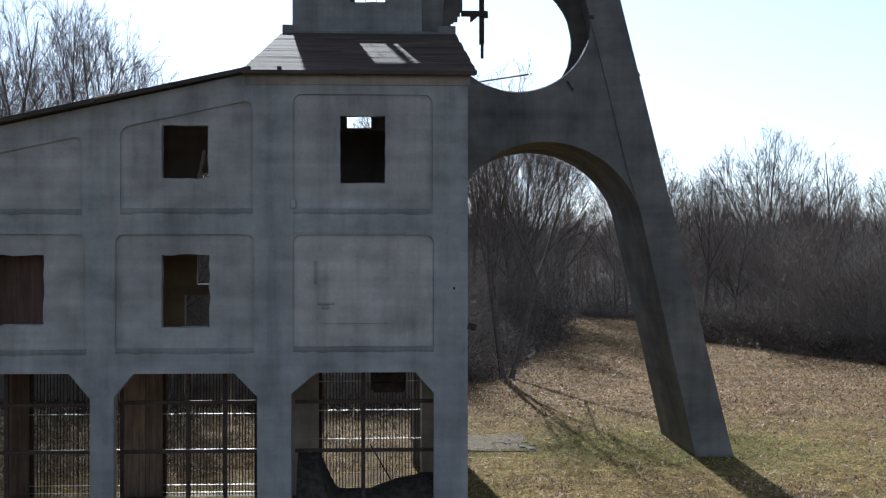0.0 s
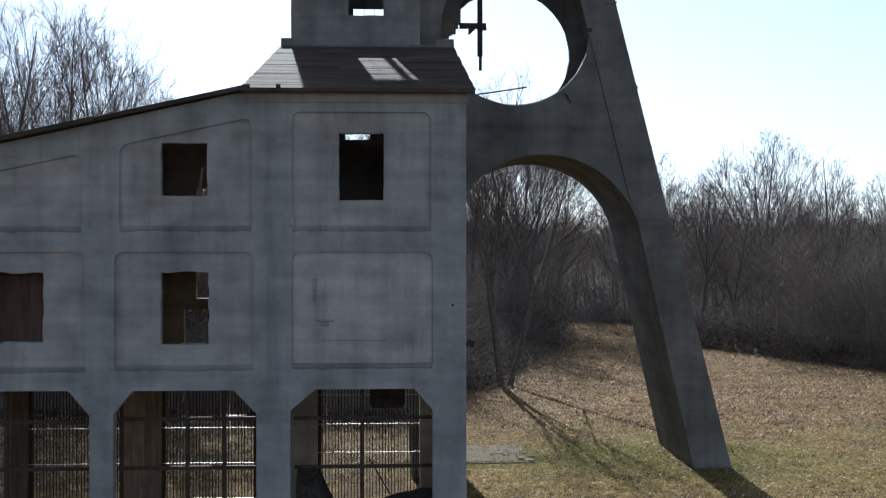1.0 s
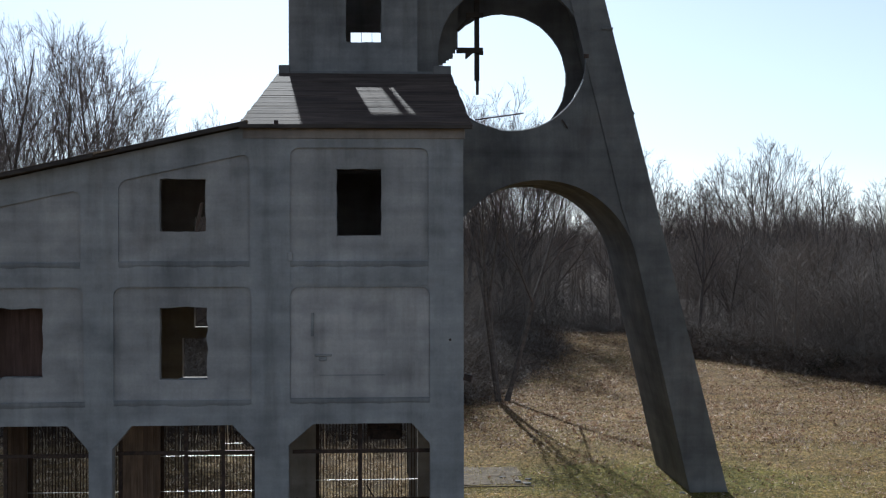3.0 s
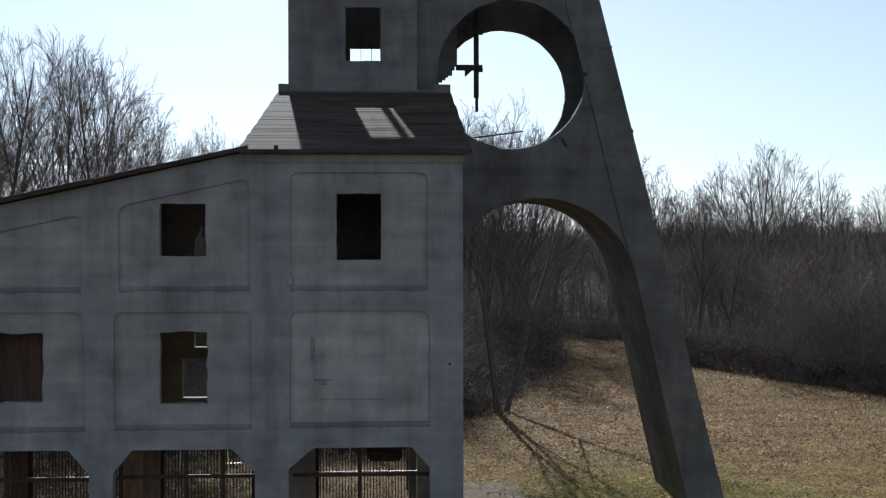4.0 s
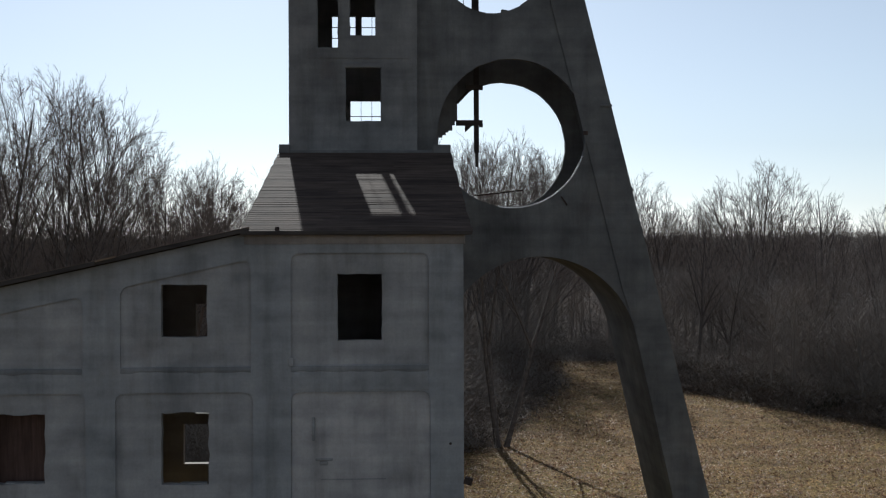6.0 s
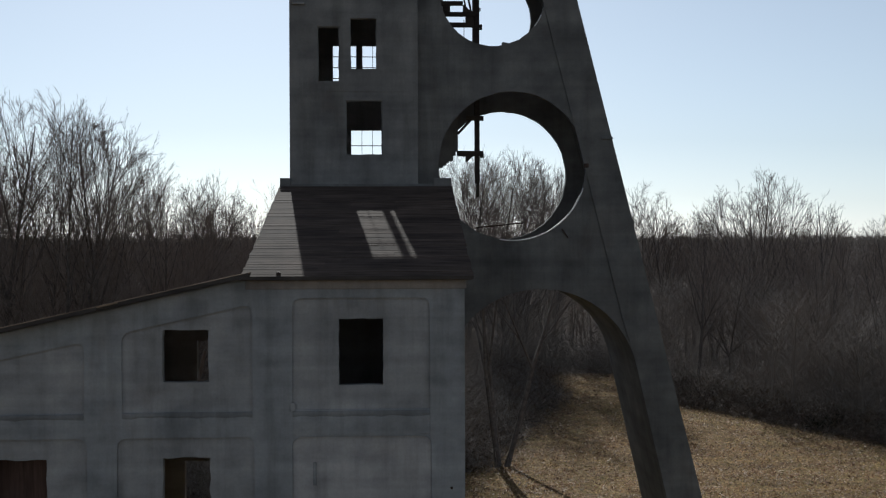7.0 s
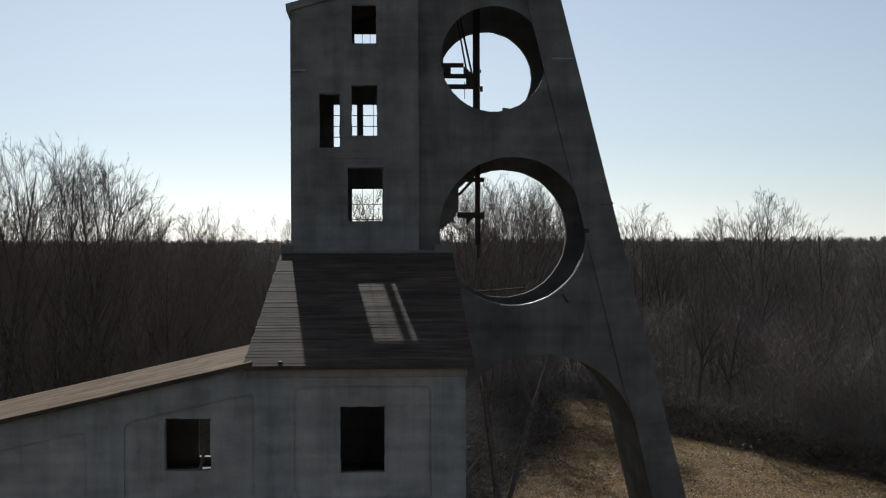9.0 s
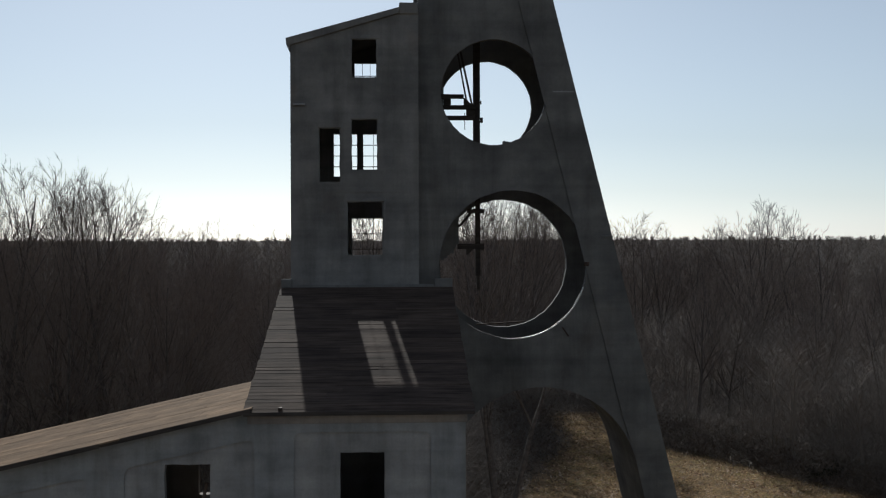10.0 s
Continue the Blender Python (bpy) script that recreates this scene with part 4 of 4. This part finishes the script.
            if level == 4:
                twig(o, dd, max(0.4, ln), az)
            else:
                bough(o, dd, max(ln, (0, 1.2, 0.8, 0.55)[level]), max(rads[i] * r.uniform(0.45, 0.66), fine * (1.5 if level == 1 else 1.15)), level + 1, az)

    for k in range(stems):
        az = 6.283 * k / stems + (r.uniform(-0.25, 0.25) if stems > 1 else r.uniform(0, 6.28))
        lean_out = r.uniform(0.14, 0.28) if stems > 1 else 0.04
        d = Vector((math.cos(az) * lean_out, math.sin(az) * lean_out, 1)).normalized()
        foot = Vector((math.cos(az), math.sin(az), 0)) * (0.22 if stems > 1 else 0) + Vector((0, 0, -0.3))
        thick = height * r.uniform(0.0105, 0.0130) * (0.72 if stems > 1 else 1.0)
        pts, rads, dirs = run(foot, d, height * fork * r.uniform(0.9, 1.1), thick, thick * 0.8, 5, 0.035, 0.03)
        rads[0] *= 1.35
        tube(pts, rads, 8, wood)
        top, td = pts[-1], dirs[-1]
        a0 = r.uniform(0, 6.283)
        for q in range(limbs_n):
            a0 += 6.283 / limbs_n + r.uniform(-0.35, 0.35)
            lead = q == 0
            i = len(pts) - 1 if q < 3 else len(pts) - 2
            dd = turned(td, a0, radians(r.uniform(3, 10) if lead else r.uniform(20, 46) * min(1.25, spread)))
            dd = (dd + Vector((0, 0, 0.12))).normalized()
            bough(pts[i], dd, reach(pts[i], dd) * r.uniform(0.86, 1.0), thick * (0.74 if lead else r.uniform(0.5, 0.68)), 1, r.uniform(0, 6.283))
    crest = max(v[2] for v in twigs[0])
    for out in (wood, twigs):
        out[0][:] = [(x * height / crest, y * height / crest, z * height / crest) for x, y, z in out[0]]
    return wood, twigs


def tree_meshes(name, *shape):
    out = []
    for (vs, fs), mat, nm in zip(grow_tree(*shape), (BARK, TWIG), ("trunk", "crown")):
        me = bpy.data.meshes.new(name + "_" + nm)
        me.from_pydata(vs, [], fs)
        me.materials.append(mat)
        out.append(me)
    return out


KINDS = [tree_meshes("tree", 11, 18, 1, 1.1, 0.30, 5, (8, 5, 4, 3, 1), 0.0085), tree_meshes("tree", 23, 19, 1, 0.8, 0.38, 4, (8, 5, 4, 3, 1), 0.0085), tree_meshes("tree", 37, 17, 2, 1.1, 0.22, 3, (8, 5, 4, 3, 1), 0.0085),
         tree_meshes("tree", 41, 16, 1, 1.4, 0.24, 7, (8, 5, 4, 3, 1), 0.0085), tree_meshes("tree", 53, 18, 3, 1.15, 0.32, 2, (6, 4, 3, 3, 1), 0.007),
         tree_meshes("tree", 61, 18, 1, 1.3, 0.22, 7, (10, 6, 4, 4, 2), 0.0062), tree_meshes("tree", 67, 18, 2, 1.2, 0.20, 4, (10, 6, 4, 4, 2), 0.0062),
         tree_meshes("tree", 71, 18, 1, 1.35, 0.30, 11, (8, 5, 4, 3, 1), 0.0105)]
TREE_LABELS = ("tall bare grey-brown tree at the edge of the woods", "slender bare tree in the winter woods", "bare tree forked into two stems low down", "wide-crowned bare tree with fine twigs", "bare tree with three stems from one root",
               "broad bare tree with a dense round crown of fine twigs", "bare forked tree with a dense crown of fine twigs", "large bare tree with limbs fanned out like a vase")


def plant(kind, x, y, h, turn):
    ob = thing("bare_tree", TREE_LABELS[kind], "tree", (x, y, ground_z(x, y)), Matrix.Identity(4), "bare trees")
    s = h / (18, 19, 17, 16, 18, 18, 18, 18)[kind]
    ob.matrix_basis = pose(x, y, ground_z(x, y), 0, 0, turn) @ Matrix.Diagonal((s, s, s, 1))
    for me, nm in zip(KINDS[kind], ("trunk", "crown")):
        o = new(nm, me)
        o.parent = ob


tr = random.Random(9)
# trees that stand out: the group left of the tower, the one behind the arch, the high ones over the meadow
SHADE_TREE = (3.3, 64.2)      # its shadow falls over the grass towards the frame
MARKED = [(5, -21.0, 57, 19.6), (6, -18.3, 58, 19.6), (5, -15.8, 60, 18.6), (6, -14.0, 62, 16.6), (6, -24.0, 60, 19.5), (5, -19.6, 66, 19.2), (5, -16.9, 68, 15.6),
          (5, -15.2, 84, 16.3), (6, -12.8, 86, 15.6), (5, -10.8, 90, 14.8), (6, -17.4, 85, 15.6),
          (4, 3.3, 64.2, 17.0), (5, 2.2, 97, 18.0), (6, 6.1, 101, 18.6), (5, 8.0, 112, 18.8), (6, 4.4, 108, 19.2), (5, -0.4, 104, 18.6), (3, -5.2, 90, 17.0), (0, -3.8, 96, 17.4), (2, -6.8, 98, 16.8), (6, 10.6, 118, 17.6),
          (7, 31.8, 121, 18.0), (0, 27.6, 124, 12.6), (2, 36.6, 124, 12.6), (2, 20.0, 121, 16.6), (0, 22.6, 121, 15.6), (1, 25.4, 121, 14.4), (3, 17.8, 124, 15.8),
          (1, 33.6, 105, 15.0), (3, 36.4, 106, 12.2), (0, 39.2, 105, 13.0), (1, 30.6, 106, 12.8), (2, 27.4, 108, 12.4), (4, 24.0, 106, 12.0),
          (0, 27.6, 88, 10.8), (4, 31.0, 84, 11.4), (3, 30.2, 94, 12.0)]
for kind, x, y, h in MARKED:
    plant(kind, x, y, h, -8 if (x, y) == SHADE_TREE else tr.uniform(0, 360))
taken = [(x, y) for _, x, y, _ in MARKED]
tries = 0
while len(taken) < 86 and tries < 4000:
    tries += 1
    y = tr.uniform(56, 150)
    x = tr.uniform(-0.40, 0.42) * y
    if in_woods(x, y) < 1.0 or -0.04 < x / y < 0.14 or min(math.hypot(x - a, y - b) for a, b in taken) < 4.2:
        continue
    taken.append((x, y))
    plant(tr.randrange(5), x, y, tr.uniform(8.5, 12.5) * (1.1 if x < -6 or y > 100 else 1.0), tr.uniform(0, 360))


def spikes_mesh(name, base, tip, width, mat):
    """Many slim flat blades from base points to tips."""
    n = len(base)
    side = np.random.normal(size=(n, 3))
    side[:, 2] *= 0.2
    side /= np.linalg.norm(side, axis=1)[:, None] + 1e-9
    v = np.empty((n, 3, 3))
    v[:, 0], v[:, 1], v[:, 2] = base - side * width[:, None], base + side * width[:, None], tip
    me = bpy.data.meshes.new(name)
    me.vertices.add(n * 3)
    me.vertices.foreach_set("co", v.ravel())
    me.loops.add(n * 3)
    me.loops.foreach_set("vertex_index", np.arange(n * 3))
    me.polygons.add(n)
    me.polygons.foreach_set("loop_start", np.arange(n) * 3)
    me.update(calc_edges=True)
    me.materials.append(mat)
    return new(name, me)


def far_woods():
    rs = np.random.RandomState(3)
    bases, tips, widths = [], [], []
    spots = []
    while len(spots) < 5500:
        y = 58 * math.exp(rs.uniform(0, 2.3) if len(spots) < 4300 else rs.uniform(2.2, 3.4))
        x = rs.uniform(-0.45, 0.45) * y
        if in_woods(x, y) > 2 and noise.noise((x * 0.13, y * 0.13, 7.0)) > (-0.12 if y < 140 else -1):
            spots.append((x, y))
    for x, y in spots:
        z0 = ground_z(x, y)
        h = rs.uniform(4.0, 7.5) if y < 125 else rs.uniform(7.5, 10.0)
        far = max(1.0, y / 110)
        o = np.array((x, y, z0))
        top = o + np.array((rs.normal() * 0.5, rs.normal() * 0.5, h))
        bases.append(o[None]), tips.append(top[None]), widths.append(np.array([rs.uniform(0.05, 0.13)]))
        k = 210 if y < 120 else 120
        s = rs.uniform(0.05, 0.98, k)[:, None]
        start = o + (top - o) * s
        az = rs.uniform(0, 6.283, k)
        out = np.stack([np.cos(az), np.sin(az), rs.uniform(-0.3, 1.3, k)], 1)
        ln = rs.uniform(0.8, 3.6, k)[:, None] * (1.15 - s * 0.6)
        start = start + out * ln * rs.uniform(0, 0.5, k)[:, None]
        bases.append(start), tips.append(start + out * ln), widths.append(rs.uniform(0.007, 0.018, k) * far ** 1.3)
    ob = spikes_mesh("far_woods", np.concatenate(bases), np.concatenate(tips), np.concatenate(widths), HAZED_TWIG)
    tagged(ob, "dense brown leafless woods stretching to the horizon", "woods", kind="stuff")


far_woods()


def brush():
    rs = np.random.RandomState(8)
    bases, tips, widths = [], [], []
    n = 0
    while n < 2600:
        y = 55 * math.exp(rs.uniform(0, 0.95))
        x = rs.uniform(-0.42, 0.42) * y
        d = in_woods(x, y)
        if d < -0.3 or d > 14:
            continue
        n += 1
        k = 60
        o = np.array((x, y, ground_z(x, y)))
        start = o + rs.normal(size=(k, 3)) * (0.7, 0.7, 0.0)
        h = rs.uniform(0.5, 1.0) * min(4.5, 1.2 + 0.8 * max(d, 0))
        start[:, 2] += rs.uniform(0, 0.75, k) ** 1.3 * h
        tip = start + np.stack([rs.normal(size=k) * 0.5, rs.normal(size=k) * 0.5, rs.uniform(-0.15, 0.75, k)], 1) * min(h, 2.2) * 0.6
        bases.append(start), tips.append(tip), widths.append(rs.uniform(0.007, 0.016, k))
    ob = spikes_mesh("undergrowth", np.concatenate(bases), np.concatenate(tips), np.concatenate(widths), HAZED_TWIG)
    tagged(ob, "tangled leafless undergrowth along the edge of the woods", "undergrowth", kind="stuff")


brush()


def thicket():
    """Dense dark brambles at the foot of the woods, behind the arch and along the meadow."""
    rs = np.random.RandomState(21)
    bases, tips, widths = [], [], []
    n = 0
    while n < 1500:
        y = rs.uniform(61, 96)
        # Along the meadow, from x 15, the dark brush also stands for ground shade.
        x = rs.uniform(-4, 9) if n < 800 else rs.uniform(15, 0.40 * y)
        d = in_woods(x, y)
        if d < 0.0 or d > (9 if x < 10 else 6):
            continue
        n += 1
        k = 90
        o = np.array((x, y, ground_z(x, y)))
        h = rs.uniform(0.6, 1.0) * (min(3.0, 0.7 + 0.6 * d) if x < 10 else min(1.7, 0.35 + 0.3 * d))
        start = o + rs.normal(size=(k, 3)) * (0.75, 0.75, 0.0)
        start[:, 2] += rs.uniform(0, 1, k) ** 1.2 * h * 0.8
        tip = start + np.stack([rs.normal(size=k) * 0.45, rs.normal(size=k) * 0.45, rs.uniform(-0.3, 0.5, k)], 1)
        bases.append(start), tips.append(tip), widths.append(rs.uniform(0.012, 0.034, k))
    ob = spikes_mesh("bramble_thicket", np.concatenate(bases), np.concatenate(tips), np.concatenate(widths), BRAMBLE)
    tagged(ob, "dense dark brown bramble thicket at the foot of the woods", "thicket", kind="stuff")


thicket()


def litter():
    rs = np.random.RandomState(5)
    n, b, t, w = 0, [], [], []
    leaves_b, leaves_t, leaves_w = [], [], []
    while n < 190000:
        y = 31 * math.exp(rs.uniform(0, 1.28))
        x = rs.uniform(0.5, 0.40 * y + 2) if y < 60 else rs.uniform(0, 0.40 * y)
        if in_woods(x, y) > 0.5:
            continue
        n += 1
        o = np.array((x, y, ground_z(x, y)))
        heap = noise.noise((x * 0.45, y * 0.3, 11.0)) + 0.5 * noise.noise((x * 1.7, y * 1.2, 2.0))
        leafy = min(1.0, max(0.04, 0.5 * smooth(42, 56, y) + 0.45 * heap))
        if rs.random_sample() < leafy:
            d = rs.normal(size=3) * (0.085, 0.085, 0.03)
            leaves_b.append(o + (0, 0, 0.01)), leaves_t.append(o + d + (0, 0, rs.uniform(0.02, 0.09))), leaves_w.append(rs.uniform(0.012, 0.026 + 0.00045 * y))
        elif n % 2:
            b.append(o - (0, 0, 0.02)), t.append(o + rs.normal(size=3) * (0.07, 0.07, 0.0) + (0, 0, rs.uniform(0.02, 0.085))), w.append(rs.uniform(0.008, 0.022))
    tagged(spikes_mesh("fallen_leaves", np.array(leaves_b), np.array(leaves_t), np.array(leaves_w), LEAF), "brown fallen leaves scattered over the meadow", "leaves", kind="stuff")
    tagged(spikes_mesh("grass_blades", np.array(b), np.array(t), np.array(w), STRAW), "short dry winter grass of the meadow", "grass", kind="stuff")


litter()


def weeds():
    """Tall dead weeds on the rough ground behind the building."""
    rs = np.random.RandomState(12)
    n = 42000
    y = rs.uniform(38.5, 55, n)
    x = rs.uniform(-0.42, 0.0, n) * y + 0.5
    z = np.array([ground_z(a, b) for a, b in zip(x, y)])
    clump = np.array([noise.noise((a * 1.1, b * 1.1, 9.0)) for a, b in zip(x, y)])
    keep = clump > -0.1
    x, y, z, clump = x[keep], y[keep], z[keep], clump[keep]
    k = len(x)
    base = np.stack([x, y, z - 0.03], 1)
    tip = base + np.stack([rs.normal(size=k) * 0.16, rs.normal(size=k) * 0.16, rs.uniform(0.03, 0.17, k) + np.maximum(clump, 0) * 0.4 * rs.uniform(0.1, 1, k)], 1)
    # Pale stalks added in place of light streaks glinting among the trees.
    m = 170
    sy = rs.uniform(46, 54, m)
    sx = rs.uniform(-0.42, -0.07, m) * sy
    foot = np.stack([sx, sy, np.array([ground_z(a, b) for a, b in zip(sx, sy)]) - 0.03], 1)
    head = foot + np.stack([rs.normal(size=m) * 0.2, rs.normal(size=m) * 0.2, rs.uniform(0.7, 2.6, m)], 1)
    tagged(spikes_mesh("streak_stalks", foot, head, rs.uniform(0.008, 0.024, m), WEED), "tall pale stalks added as streaks of light behind the building", "stalks", kind="stuff")
    tagged(spikes_mesh("dead_weeds", base, tip, rs.uniform(0.008, 0.032, k), WEED), "pale dead weeds on rough ground behind the building", "weeds", kind="stuff")


weeds()


def shrub(x, y, w, h, seed):
    """A low dark evergreen thicket: short leafy sprays in a lumpy mound."""
    rs = np.random.RandomState(seed)
    k = 5200
    a, q = rs.uniform(0, 6.283, k), rs.uniform(0, 1, k) ** 0.5
    lump = 0.7 + 0.3 * np.sin(a * 3 + seed) + 0.15 * rs.normal(size=k)
    px, py = np.cos(a) * q * w, np.sin(a) * q * w * 0.6
    pz = rs.uniform(0.0, 1.0, k) * h * np.sqrt(np.maximum(0, 1 - q * q * 0.9)) * lump
    base = np.stack([px, py, np.maximum(pz, 0)], 1)
    tip = base + rs.normal(size=(k, 3)) * (0.16, 0.16, 0.1) + (0, 0, 0.12)
    ob = thing("evergreen_shrub", "low dark evergreen thicket at the meadow's edge", "shrub", (x, y, ground_z(x, y)), Matrix.Identity(4), "evergreen shrubs")
    leaves = spikes_mesh("foliage", base, tip, rs.uniform(0.015, 0.04, k), EVERGREEN)
    leaves.parent = ob
    stem = new("stem", mesh_from(barred((0, 0, -0.1), (0.1, 0, h * 0.6), 0.08, sides=6), "stem", BARK))
    stem.parent = ob


shrub(24.8, 75.2, 2.3, 0.95, 1)
shrub(27.4, 72.8, 2.0, 0.9, 2)
